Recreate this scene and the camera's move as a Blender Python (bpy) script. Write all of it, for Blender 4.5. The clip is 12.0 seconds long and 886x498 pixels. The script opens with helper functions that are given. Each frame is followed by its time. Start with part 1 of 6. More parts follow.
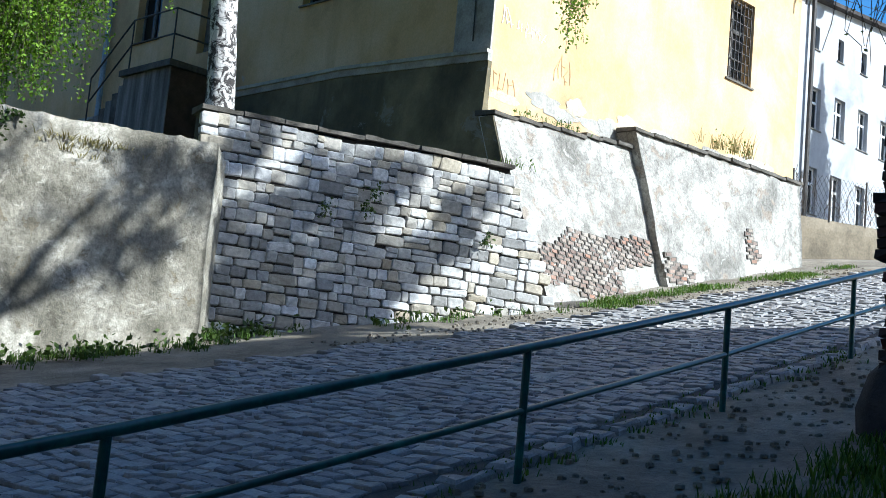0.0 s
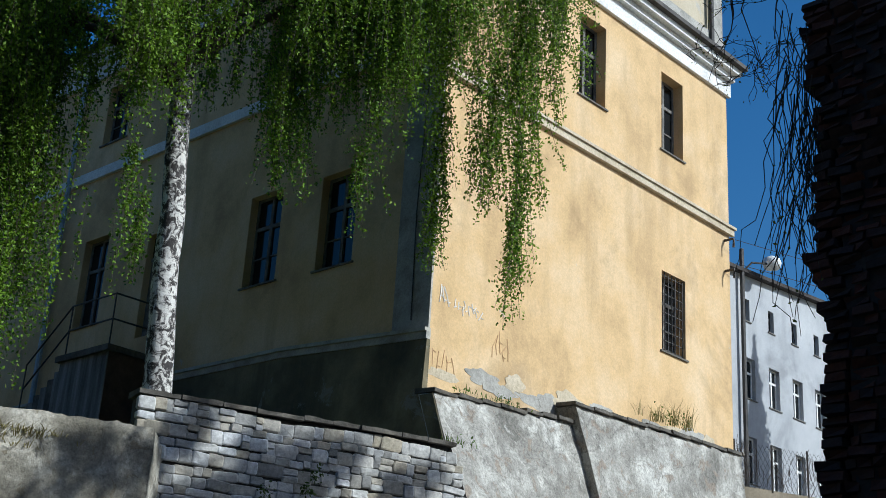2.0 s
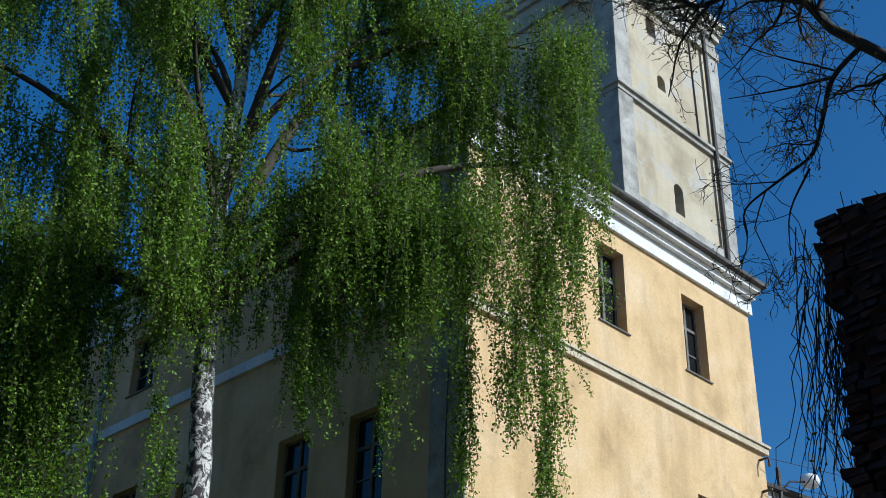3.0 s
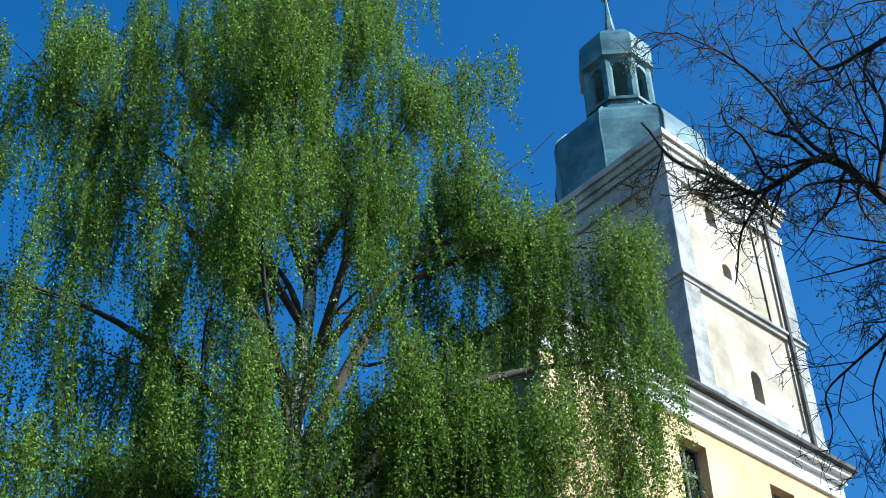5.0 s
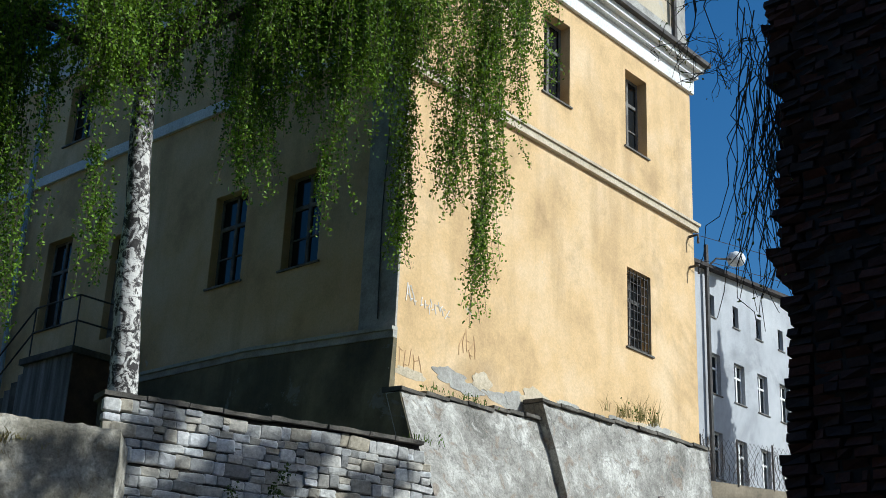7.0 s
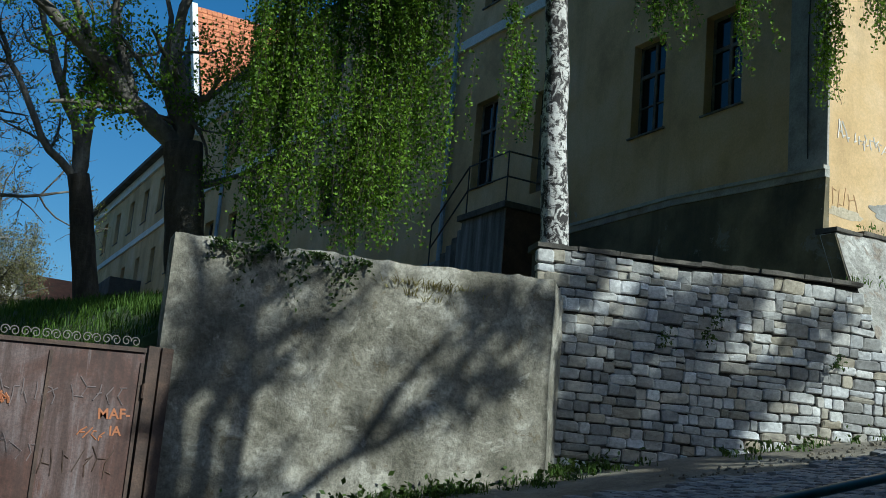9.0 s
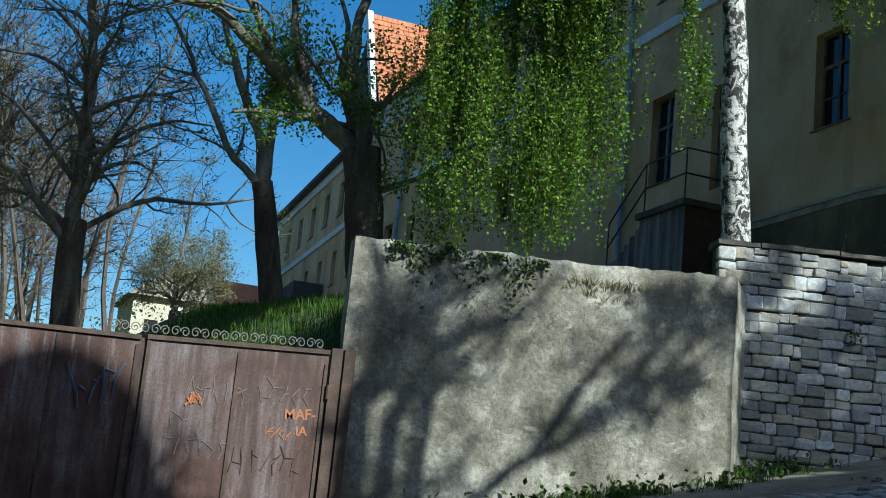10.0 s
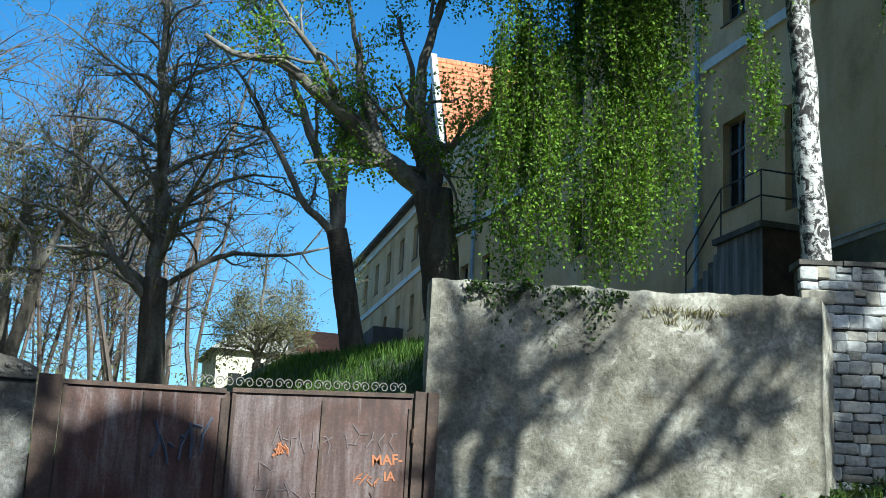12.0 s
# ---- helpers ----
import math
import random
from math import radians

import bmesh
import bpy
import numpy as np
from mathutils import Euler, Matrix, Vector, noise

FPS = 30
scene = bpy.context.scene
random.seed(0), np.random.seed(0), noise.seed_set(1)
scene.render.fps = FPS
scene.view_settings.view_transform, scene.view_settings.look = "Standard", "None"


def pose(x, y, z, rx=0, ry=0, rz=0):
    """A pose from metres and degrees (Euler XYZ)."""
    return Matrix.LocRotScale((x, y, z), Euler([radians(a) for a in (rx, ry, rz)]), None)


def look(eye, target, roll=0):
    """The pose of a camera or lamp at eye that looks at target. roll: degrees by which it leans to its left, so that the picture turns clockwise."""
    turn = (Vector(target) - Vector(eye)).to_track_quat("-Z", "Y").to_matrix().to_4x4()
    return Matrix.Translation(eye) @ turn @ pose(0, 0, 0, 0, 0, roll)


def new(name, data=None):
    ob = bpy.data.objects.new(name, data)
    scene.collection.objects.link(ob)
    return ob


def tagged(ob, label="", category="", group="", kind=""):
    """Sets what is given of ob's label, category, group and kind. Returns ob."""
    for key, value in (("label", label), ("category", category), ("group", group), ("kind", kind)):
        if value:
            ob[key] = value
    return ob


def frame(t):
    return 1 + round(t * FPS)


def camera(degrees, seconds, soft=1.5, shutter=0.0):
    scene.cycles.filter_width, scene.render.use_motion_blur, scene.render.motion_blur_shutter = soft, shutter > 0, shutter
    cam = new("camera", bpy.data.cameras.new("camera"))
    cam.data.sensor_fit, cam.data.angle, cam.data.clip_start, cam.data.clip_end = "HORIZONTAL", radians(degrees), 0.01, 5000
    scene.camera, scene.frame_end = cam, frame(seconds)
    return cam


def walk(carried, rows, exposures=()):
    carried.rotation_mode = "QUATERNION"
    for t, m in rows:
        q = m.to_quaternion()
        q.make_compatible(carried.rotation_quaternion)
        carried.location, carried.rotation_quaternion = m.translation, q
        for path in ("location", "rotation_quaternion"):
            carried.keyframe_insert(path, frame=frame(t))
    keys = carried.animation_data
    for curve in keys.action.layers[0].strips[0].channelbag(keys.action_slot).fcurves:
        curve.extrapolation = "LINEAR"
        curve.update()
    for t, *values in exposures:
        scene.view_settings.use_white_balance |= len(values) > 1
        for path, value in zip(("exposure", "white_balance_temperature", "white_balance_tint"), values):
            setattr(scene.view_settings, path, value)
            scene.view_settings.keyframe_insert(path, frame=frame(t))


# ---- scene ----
cam = camera(37.65, 12.0, soft=0.7)
PATH = [
    (0, (0, 0, 1.6), (6.9504, 7.0432, 3.0440), 5.30),
    (0.5, (0, 0, 1.6), (7.1293, 6.7758, 3.4060), 3.04),
    (1, (0, 0, 1.6), (7.0766, 6.6797, 3.9028), 3.70),
    (1.5, (0, 0, 1.6), (6.8710, 6.6534, 4.5192), 3.71),
    (2, (0, 0, 1.6), (6.7719, 6.4549, 5.1321), 3.55),
    (2.5, (0, 0, 1.6), (6.4689, 6.2936, 5.9063), 1.64),
    (3, (0, 0, 1.6), (6.0373, 6.0988, 6.7338), 1.27),
    (3.5, (0, 0, 1.6), (5.4246, 5.9556, 7.5249), -0.46),
    (3.7, (0, 0, 1.6), (5.2582, 5.9091, 7.7183), -0.32),
    (5.3, (0, 0, 1.6), (5.0104, 5.8002, 8.0229), -0.67),
    (5.5, (0, 0, 1.6), (5.1992, 5.7924, 7.8783), -1.20),
    (6, (0, 0, 1.6), (6.1440, 5.7697, 6.9817), -0.25),
    (6.5, (0, 0, 1.6), (6.8457, 5.8924, 5.8913), 1.07),
    (6.7, (0, 0, 1.6), (6.9571, 6.0245, 5.5120), 1.87),
    (8.3, (0, 0, 1.6), (6.0013, 7.5860, 4.1370), 2.69),
    (8.5, (0, 0, 1.6), (5.6480, 7.8819, 4.0446), 3.57),
    (9, (0, 0, 1.6), (4.7428, 8.5206, 3.8148), 4.92),
    (9.5, (0, 0, 1.6), (4.3001, 8.7711, 3.7392), 4.79),
    (10, (0, 0, 1.6), (3.5262, 9.1198, 3.6966), 5.63),
    (10.5, (0, 0, 1.6), (3.0451, 9.3414, 3.4618), 4.33),
    (11, (0, 0, 1.6), (2.7516, 9.3846, 3.6875), 2.40),
    (11.5, (0, 0, 1.6), (2.6076, 9.3971, 3.8126), 2.22),
    (12, (0, 0, 1.6), (2.9372, 9.2660, 3.9482), 3.02),
]
walk(cam, [(t, look(eye, target, roll)) for t, eye, target, roll in PATH],
     exposures=[(0, 0.98, 5500, 4), (1.0, 0.55, 5550, 3), (2.0, -0.05, 5550, 4), (3.0, -0.05, 5450, 4), (3.7, 0.42, 5300, 4), (5.3, 0.72, 5250, 3), (6.0, 0.64, 5350, 3), (6.7, 0.2, 5600, 3), (8.3, -0.25, 5800, 0), (9.0, -0.1, 5600, -4), (9.5, 0.1, 5600, -5), (10.0, 0.3, 5600, -5), (11.0, 0.68, 5650, -4), (12.0, 0.82, 5650, -4)])

# ---- light ----
SUN_TO = Vector((0.34, -0.80, 0.62)).normalized()
world = bpy.data.worlds.new("sky")
scene.world = world
world.use_nodes = True
wn = world.node_tree.nodes
sky = wn.new("ShaderNodeTexSky")
sky.sky_type, sky.sun_disc = "NISHITA", False
sky.sun_elevation = math.asin(SUN_TO.z)
sky.sun_rotation = math.atan2(SUN_TO.x, SUN_TO.y)
sky.air_density, sky.dust_density, sky.ozone_density = 1.0, 1.4, 2.0
wn["Background"].inputs["Strength"].default_value = 0.106
vivid = wn.new("ShaderNodeHueSaturation")
vivid.inputs["Saturation"].default_value = 1.38
world.node_tree.links.new(sky.outputs[0], vivid.inputs["Color"])
world.node_tree.links.new(vivid.outputs[0], wn["Background"].inputs[0])
sun_data = bpy.data.lights.new("sun", "SUN")
sun_data.energy, sun_data.angle, sun_data.color = 4.9, radians(0.53), (1.0, 0.95, 0.87)
sun = new("sun", sun_data)
sun.matrix_world = look((0, 0, 0), -SUN_TO)

# ---- materials ----
def material(name, base, rough=0.85, metal=0.0):
    m = bpy.data.materials.new(name)
    m.use_nodes = True
    b = m.node_tree.nodes["Principled BSDF"]
    b.inputs["Base Color"].default_value = (*base, 1)
    b.inputs["Roughness"].default_value = rough
    b.inputs["Metallic"].default_value = metal
    return m


def nodes_of(m):
    return m.node_tree.nodes, m.node_tree.links, m.node_tree.nodes["Principled BSDF"]


def noise_node(m, scale, detail=6.0, rough=0.6, stretch=(1, 1, 1), distortion=0.0):
    """A noise value in world metres."""
    n, l, _ = nodes_of(m)
    geo = n.new("ShaderNodeNewGeometry")
    mp = n.new("ShaderNodeMapping")
    mp.inputs["Scale"].default_value = stretch
    t = n.new("ShaderNodeTexNoise")
    t.inputs["Scale"].default_value, t.inputs["Detail"].default_value = scale, detail
    t.inputs["Roughness"].default_value, t.inputs["Distortion"].default_value = rough, distortion
    l.new(geo.outputs["Position"], mp.inputs[0])
    l.new(mp.outputs[0], t.inputs["Vector"])
    return t.outputs["Fac"]


def ramp(m, fac, stops):
    n, l, _ = nodes_of(m)
    r = n.new("ShaderNodeValToRGB")
    while len(r.color_ramp.elements) < len(stops):
        r.color_ramp.elements.new(0.5)
    for e, (p, c) in zip(r.color_ramp.elements, stops):
        e.position, e.color = p, ((*c, 1) if isinstance(c, tuple) else (c, c, c, 1))
    l.new(fac, r.inputs[0])
    return r.outputs[0]


def mix(m, fac, a, b, blend="MIX"):
    n, l, _ = nodes_of(m)
    x = n.new("ShaderNodeMix")
    x.data_type, x.blend_type = "RGBA", blend
    for sock, v in ((x.inputs[0], fac), (x.inputs[6], a), (x.inputs[7], b)):
        if isinstance(v, (int, float)):
            sock.default_value = v
        elif isinstance(v, tuple):
            sock.default_value = (*v, 1)
        else:
            l.new(v, sock)
    return x.outputs[2]


def bump(m, height, strength=0.4, dist=0.02):
    n, l, b = nodes_of(m)
    k = n.new("ShaderNodeBump")
    k.inputs["Strength"].default_value, k.inputs["Distance"].default_value = strength, dist
    l.new(height, k.inputs["Height"])
    l.new(k.outputs[0], b.inputs["Normal"])


def paint(m, color):
    n, l, b = nodes_of(m)
    l.new(color, b.inputs["Base Color"])
    return m


def rough_surface(name, dark, mid, light, scale=1.2, fine=18.0, rough=0.9, bump_s=0.5, bump_d=0.02, stretch=(1, 1, 1)):
    """A weathered mineral surface: large stains over fine grain, with relief."""
    m = material(name, mid, rough)
    big = noise_node(m, scale, 8, 0.65, stretch)
    small = noise_node(m, fine, 5, 0.7)
    c = ramp(m, big, [(0.32, dark), (0.5, mid), (0.68, light)])
    g = ramp(m, small, [(0.3, 0.72), (0.7, 1.15)])
    paint(m, mix(m, 1.0, c, g, "MULTIPLY"))
    bump(m, small, bump_s, bump_d)
    return m


def plaster(name, base, pale, stain, grey, loss=0.66):
    m = material(name, base, 0.92)
    big = noise_node(m, 0.45, 9, 0.62)
    streak = noise_node(m, 0.9, 7, 0.6, (1.2, 1.2, 0.18))
    small = noise_node(m, 22, 4, 0.7)
    patch = noise_node(m, 0.8, 10, 0.7, (1, 1, 1), 0.4)
    c = ramp(m, big, [(0.3, stain), (0.47, base), (0.7, pale)])
    c = mix(m, ramp(m, streak, [(0.50, 0.0), (0.70, 0.65)]), c, stain)
    blot = noise_node(m, 0.22, 7, 0.7, (1, 1, 1), 0.6)
    c = mix(m, ramp(m, blot, [(0.53, 0.0), (0.66, 0.5)]), c, tuple(v * 0.6 for v in stain))
    c = mix(m, ramp(m, patch, [(loss, 0.0), (loss + 0.03, 0.8)]), c, grey)
    c = mix(m, 1.0, c, ramp(m, small, [(0.3, 0.85), (0.7, 1.08)]), "MULTIPLY")
    paint(m, c)
    bump(m, mix(m, 0.5, small, patch), 0.35, 0.02)
    return m


def old_render(name, dark, mid, light, bare, loss=0.60, scale=0.6, cracks=0.35, bump_d=0.04):
    """Weathered render: blotches, flaked layers, run-off streaks, grain and hair cracks."""
    m = material(name, mid, 0.95)
    n, l, b = nodes_of(m)
    big = noise_node(m, scale, 9, 0.68, (1, 1, 1), 0.3)
    flake = noise_node(m, scale * 3.4, 9, 0.66, (1, 1, 1), 0.8)
    streak = noise_node(m, 1.6, 6, 0.62, (1.5, 1.5, 0.16))
    small = noise_node(m, 16, 6, 0.75)
    c = ramp(m, big, [(0.37, dark), (0.49, mid), (0.61, light)])
    c = mix(m, ramp(m, flake, [(0.50, 0.0), (0.53, 0.55)]), c, tuple((p + q) / 2 for p, q in zip(dark, mid)))
    c = mix(m, ramp(m, flake, [(0.36, 0.6), (0.40, 0.0)]), c, light)
    c = mix(m, ramp(m, flake, [(loss, 0.0), (loss + 0.02, 0.85)]), c, bare)
    c = mix(m, ramp(m, streak, [(0.52, 0.0), (0.70, 0.6)]), c, dark)
    c = mix(m, 1.0, c, ramp(m, small, [(0.28, 0.48), (0.5, 1.0), (0.72, 1.38)]), "MULTIPLY")
    vor = n.new("ShaderNodeTexVoronoi")
    vor.feature = "DISTANCE_TO_EDGE"
    vor.inputs["Scale"].default_value = 0.55
    co = n.new("ShaderNodeTexCoord")
    wob = n.new("ShaderNodeTexNoise")
    wob.inputs["Scale"].default_value = 1.7
    wob.inputs["Detail"].default_value = 6
    l.new(co.outputs["Object"], wob.inputs["Vector"])
    add = n.new("ShaderNodeVectorMath")
    add.operation = "ADD"
    l.new(co.outputs["Object"], add.inputs[0])
    l.new(wob.outputs["Color"], add.inputs[1])
    l.new(add.outputs[0], vor.inputs["Vector"])
    line = ramp(m, vor.outputs["Distance"], [(0.004, cracks), (0.012, 0.0)])
    c = mix(m, line, c, (0.03, 0.028, 0.025))
    paint(m, c)
    bump(m, mix(m, 0.55, small, flake), 0.8, bump_d)
    return m


def varied(name, colors, rough=0.9, fine=25.0, spread=0.25, bump_s=0.6, bump_d=0.012, island=False):
    """Pieces that differ from one another: Object Info's Random, or Random Per Island in a joined mesh."""
    m = material(name, colors[0], rough)
    n, l, b = nodes_of(m)
    if island:
        r = n.new("ShaderNodeNewGeometry").outputs["Random Per Island"]
    else:
        r = n.new("ShaderNodeObjectInfo").outputs["Random"]
    k = len(colors)
    c = ramp(m, r, [(i / max(1, k - 1), col) for i, col in enumerate(colors)])
    small = noise_node(m, fine, 6, 0.7)
    big = noise_node(m, 3.0, 5, 0.6)
    c = mix(m, 1.0, c, ramp(m, small, [(0.3, 1 - spread), (0.7, 1 + spread)]), "MULTIPLY")
    c = mix(m, 1.0, c, ramp(m, big, [(0.3, 0.8), (0.7, 1.15)]), "MULTIPLY")
    paint(m, c)
    bump(m, small, bump_s, bump_d)
    return m


def leaf_material(name, dark, light, through_it=0.45):
    m = material(name, light, 0.6)
    n, l, b = nodes_of(m)
    b.inputs["Specular IOR Level"].default_value = 0.25
    r = n.new("ShaderNodeNewGeometry").outputs["Random Per Island"]
    c = ramp(m, r, [(0.0, dark), (0.6, light), (1.0, tuple(v * 1.18 for v in light))])
    l.new(c, b.inputs["Base Color"])
    tr = n.new("ShaderNodeBsdfTranslucent")
    l.new(mix(m, 1.0, c, (1.12, 1.06, 0.8), "MULTIPLY"), tr.inputs[0])
    mx = n.new("ShaderNodeMixShader")
    mx.inputs[0].default_value = through_it
    l.new(b.outputs[0], mx.inputs[1])
    l.new(tr.outputs[0], mx.inputs[2])
    l.new(mx.outputs[0], n["Material Output"].inputs[0])
    return m


OCHRE = plaster("ochre_plaster", (0.64, 0.445, 0.225), (0.72, 0.55, 0.345), (0.42, 0.285, 0.14), (0.47, 0.43, 0.35), 0.68)
# mottled render made darker than the wall's: the pillar's shade is in the colour
SHADED_PILLAR = old_render("shaded_pillar_render", (0.09, 0.085, 0.075), (0.19, 0.18, 0.16), (0.34, 0.325, 0.30), (0.14, 0.09, 0.07), 0.60, 1.4, 0.0, 0.06)
PLINTH = plaster("plinth_plaster", (0.13, 0.112, 0.065), (0.30, 0.245, 0.14), (0.035, 0.035, 0.026), (0.24, 0.23, 0.20), 0.58)
GREY_TRIM = rough_surface("grey_trim", (0.22, 0.21, 0.185), (0.38, 0.365, 0.33), (0.50, 0.485, 0.44), 1.5, 20)
WARM_TRIM = rough_surface("worn_ochre_trim", (0.40, 0.33, 0.23), (0.54, 0.46, 0.33), (0.64, 0.56, 0.43), 1.3, 16)
TRIM_WORN = rough_surface("worn_trim", (0.24, 0.225, 0.19), (0.44, 0.42, 0.36), (0.58, 0.56, 0.50), 0.9, 16)
WHITE_TRIM = rough_surface("white_trim", (0.60, 0.60, 0.58), (0.76, 0.76, 0.74), (0.82, 0.82, 0.80), 1.2, 20)
TOWER = plaster("tower_plaster", (0.48, 0.41, 0.29), (0.58, 0.52, 0.40), (0.30, 0.25, 0.17), (0.44, 0.42, 0.38), 0.55)
CONCRETE = old_render("old_concrete", (0.13, 0.118, 0.088), (0.29, 0.265, 0.21), (0.50, 0.465, 0.39), (0.19, 0.16, 0.11), 0.62, 0.9, 0.0, 0.05)
BUTTRESS = old_render("buttress_render", (0.17, 0.16, 0.14), (0.36, 0.345, 0.31), (0.56, 0.545, 0.50), (0.26, 0.215, 0.17), 0.58, 0.7, 0.3, 0.04)
MORTAR = rough_surface("mortar", (0.03, 0.027, 0.023), (0.06, 0.054, 0.046), (0.11, 0.10, 0.085), 2.0, 30)
STONE = varied("wall_stone", [(0.34, 0.335, 0.32), (0.56, 0.55, 0.52), (0.31, 0.265, 0.19), (0.70, 0.70, 0.69), (0.19, 0.185, 0.175), (0.60, 0.60, 0.60), (0.42, 0.37, 0.28), (0.27, 0.265, 0.25), (0.50, 0.49, 0.46)], 0.8, 14.0, 0.34)
STONE_I = varied("wall_stone_joined", [(0.34, 0.335, 0.32), (0.56, 0.55, 0.52), (0.31, 0.265, 0.19), (0.70, 0.70, 0.69), (0.19, 0.185, 0.175), (0.60, 0.60, 0.60), (0.42, 0.37, 0.28), (0.27, 0.265, 0.25), (0.50, 0.49, 0.46)], 0.8, 14.0, 0.34, island=True)
COBBLE = varied("cobble", [(0.17, 0.17, 0.175), (0.28, 0.28, 0.275), (0.22, 0.21, 0.205), (0.35, 0.34, 0.325), (0.25, 0.245, 0.24)], 0.7, 30)
COBBLE_I = varied("cobble_joined", [(0.17, 0.17, 0.175), (0.28, 0.28, 0.275), (0.22, 0.21, 0.205), (0.35, 0.34, 0.325), (0.25, 0.245, 0.24)], 0.7, 30, island=True)
BRICK_I = varied("dark_brick_joined", [(0.085, 0.030, 0.019), (0.05, 0.033, 0.029), (0.12, 0.040, 0.023), (0.06, 0.030, 0.02), (0.04, 0.026, 0.02)], 0.92, island=True)
BRICK_D = varied("dark_brick", [(0.085, 0.030, 0.019), (0.05, 0.033, 0.029), (0.12, 0.040, 0.023), (0.06, 0.030, 0.02), (0.04, 0.026, 0.02)], 0.92)
BRICK_CORE = rough_surface("old_mortar", (0.022, 0.018, 0.016), (0.04, 0.033, 0.03), (0.065, 0.055, 0.048), 2, 20)
RUST_EDGE = rough_surface("rusty_edge", (0.05, 0.03, 0.022), (0.09, 0.055, 0.04), (0.15, 0.09, 0.06), 3, 30, 0.7)
DIRT = rough_surface("dirt", (0.12, 0.10, 0.075), (0.23, 0.20, 0.15), (0.34, 0.305, 0.24), 0.9, 12, 0.95, 0.8, 0.04)
SOIL = rough_surface("grassy_soil", (0.05, 0.08, 0.02), (0.09, 0.12, 0.04), (0.14, 0.13, 0.07), 0.7, 10, 0.95, 0.8, 0.04)
RAIL = rough_surface("green_paint", (0.005, 0.045, 0.042), (0.010, 0.085, 0.078), (0.02, 0.15, 0.135), 3, 25, 0.3, 0.1, 0.003)
IRON = rough_surface("dark_iron", (0.03, 0.025, 0.02), (0.05, 0.045, 0.04), (0.08, 0.06, 0.05), 4, 40, 0.6)
RUST = material("rusty_sheet", (0.1, 0.05, 0.04), 0.55)
_w = noise_node(RUST, 0.75, 8, 0.66, (1, 1, 0.7), 0.5)
_s = noise_node(RUST, 2.2, 7, 0.7, (2.6, 2.6, 0.22))
_f = noise_node(RUST, 26, 6, 0.75)
_c = ramp(RUST, _w, [(0.36, (0.045, 0.016, 0.010)), (0.48, (0.105, 0.045, 0.032)), (0.60, (0.17, 0.125, 0.12))])
_c = mix(RUST, ramp(RUST, _s, [(0.46, 0.0), (0.60, 0.75)]), _c, (0.05, 0.022, 0.016))
_c = mix(RUST, ramp(RUST, _s, [(0.34, 0.7), (0.43, 0.0)]), _c, (0.24, 0.20, 0.20))
paint(RUST, mix(RUST, 1.0, _c, ramp(RUST, _f, [(0.34, 0.6), (0.66, 1.3)]), "MULTIPLY"))
bump(RUST, _f, 0.3, 0.008)
GLASS = material("window_glass", (0.012, 0.014, 0.016), 0.10)
GLASS.node_tree.nodes["Principled BSDF"].inputs["Specular IOR Level"].default_value = 0.3
FRAME = rough_surface("window_paint", (0.08, 0.075, 0.065), (0.15, 0.14, 0.125), (0.24, 0.23, 0.21), 3, 30)
COPPER = rough_surface("green_copper", (0.03, 0.075, 0.085), (0.065, 0.15, 0.165), (0.14, 0.25, 0.26), 0.9, 10, 0.55, 0.3, 0.01)
TILE = varied("roof_tile", [(0.50, 0.17, 0.075), (0.58, 0.22, 0.10), (0.44, 0.145, 0.07)], 0.85, island=True)
SLATE = rough_surface("dark_roofing", (0.05, 0.045, 0.04), (0.08, 0.075, 0.07), (0.12, 0.11, 0.10), 1.5, 14)
HOUSE_W = plaster("pale_render", (0.40, 0.41, 0.43), (0.50, 0.51, 0.52), (0.29, 0.30, 0.31), (0.34, 0.34, 0.33), 0.72)
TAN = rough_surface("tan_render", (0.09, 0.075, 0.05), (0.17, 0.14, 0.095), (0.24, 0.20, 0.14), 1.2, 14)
CREAM = rough_surface("cream_render", (0.60, 0.55, 0.42), (0.70, 0.65, 0.50), (0.78, 0.73, 0.58), 0.8, 14)
# trunk bark darkened, grey limb bark lightened: shade and sun in the colours
SHADED_BARK = rough_surface("shaded_dark_bark", (0.03, 0.025, 0.020), (0.075, 0.062, 0.048), (0.16, 0.14, 0.11), 1.2, 9, 0.95, 1.0, 0.06, (2.5, 2.5, 0.5))
LIT_LIMB = rough_surface("lit_grey_limb_bark", (0.07, 0.06, 0.05), (0.17, 0.15, 0.125), (0.30, 0.275, 0.235), 1.6, 12, 0.95, 0.8, 0.03, (1.5, 1.5, 0.8))
TWIG = material("dark_twig", (0.06, 0.046, 0.033), 0.9)
FAR_TWIG = rough_surface("brown_twig", (0.08, 0.062, 0.05), (0.13, 0.10, 0.085), (0.18, 0.145, 0.12), 0.5, 8)
LEAF_BIRCH = leaf_material("birch_leaf", (0.038, 0.092, 0.008), (0.172, 0.29, 0.024), 0.36)
LEAF_BUD = leaf_material("bud_leaf", (0.08, 0.11, 0.02), (0.18, 0.20, 0.05))
LEAF_TAN = leaf_material("tan_catkin", (0.15, 0.14, 0.07), (0.27, 0.26, 0.13))
GRASS = leaf_material("grass_blade", (0.03, 0.075, 0.01), (0.095, 0.165, 0.025), 0.35)
IVY = leaf_material("weed_leaf", (0.03, 0.06, 0.012), (0.07, 0.11, 0.025), 0.25)

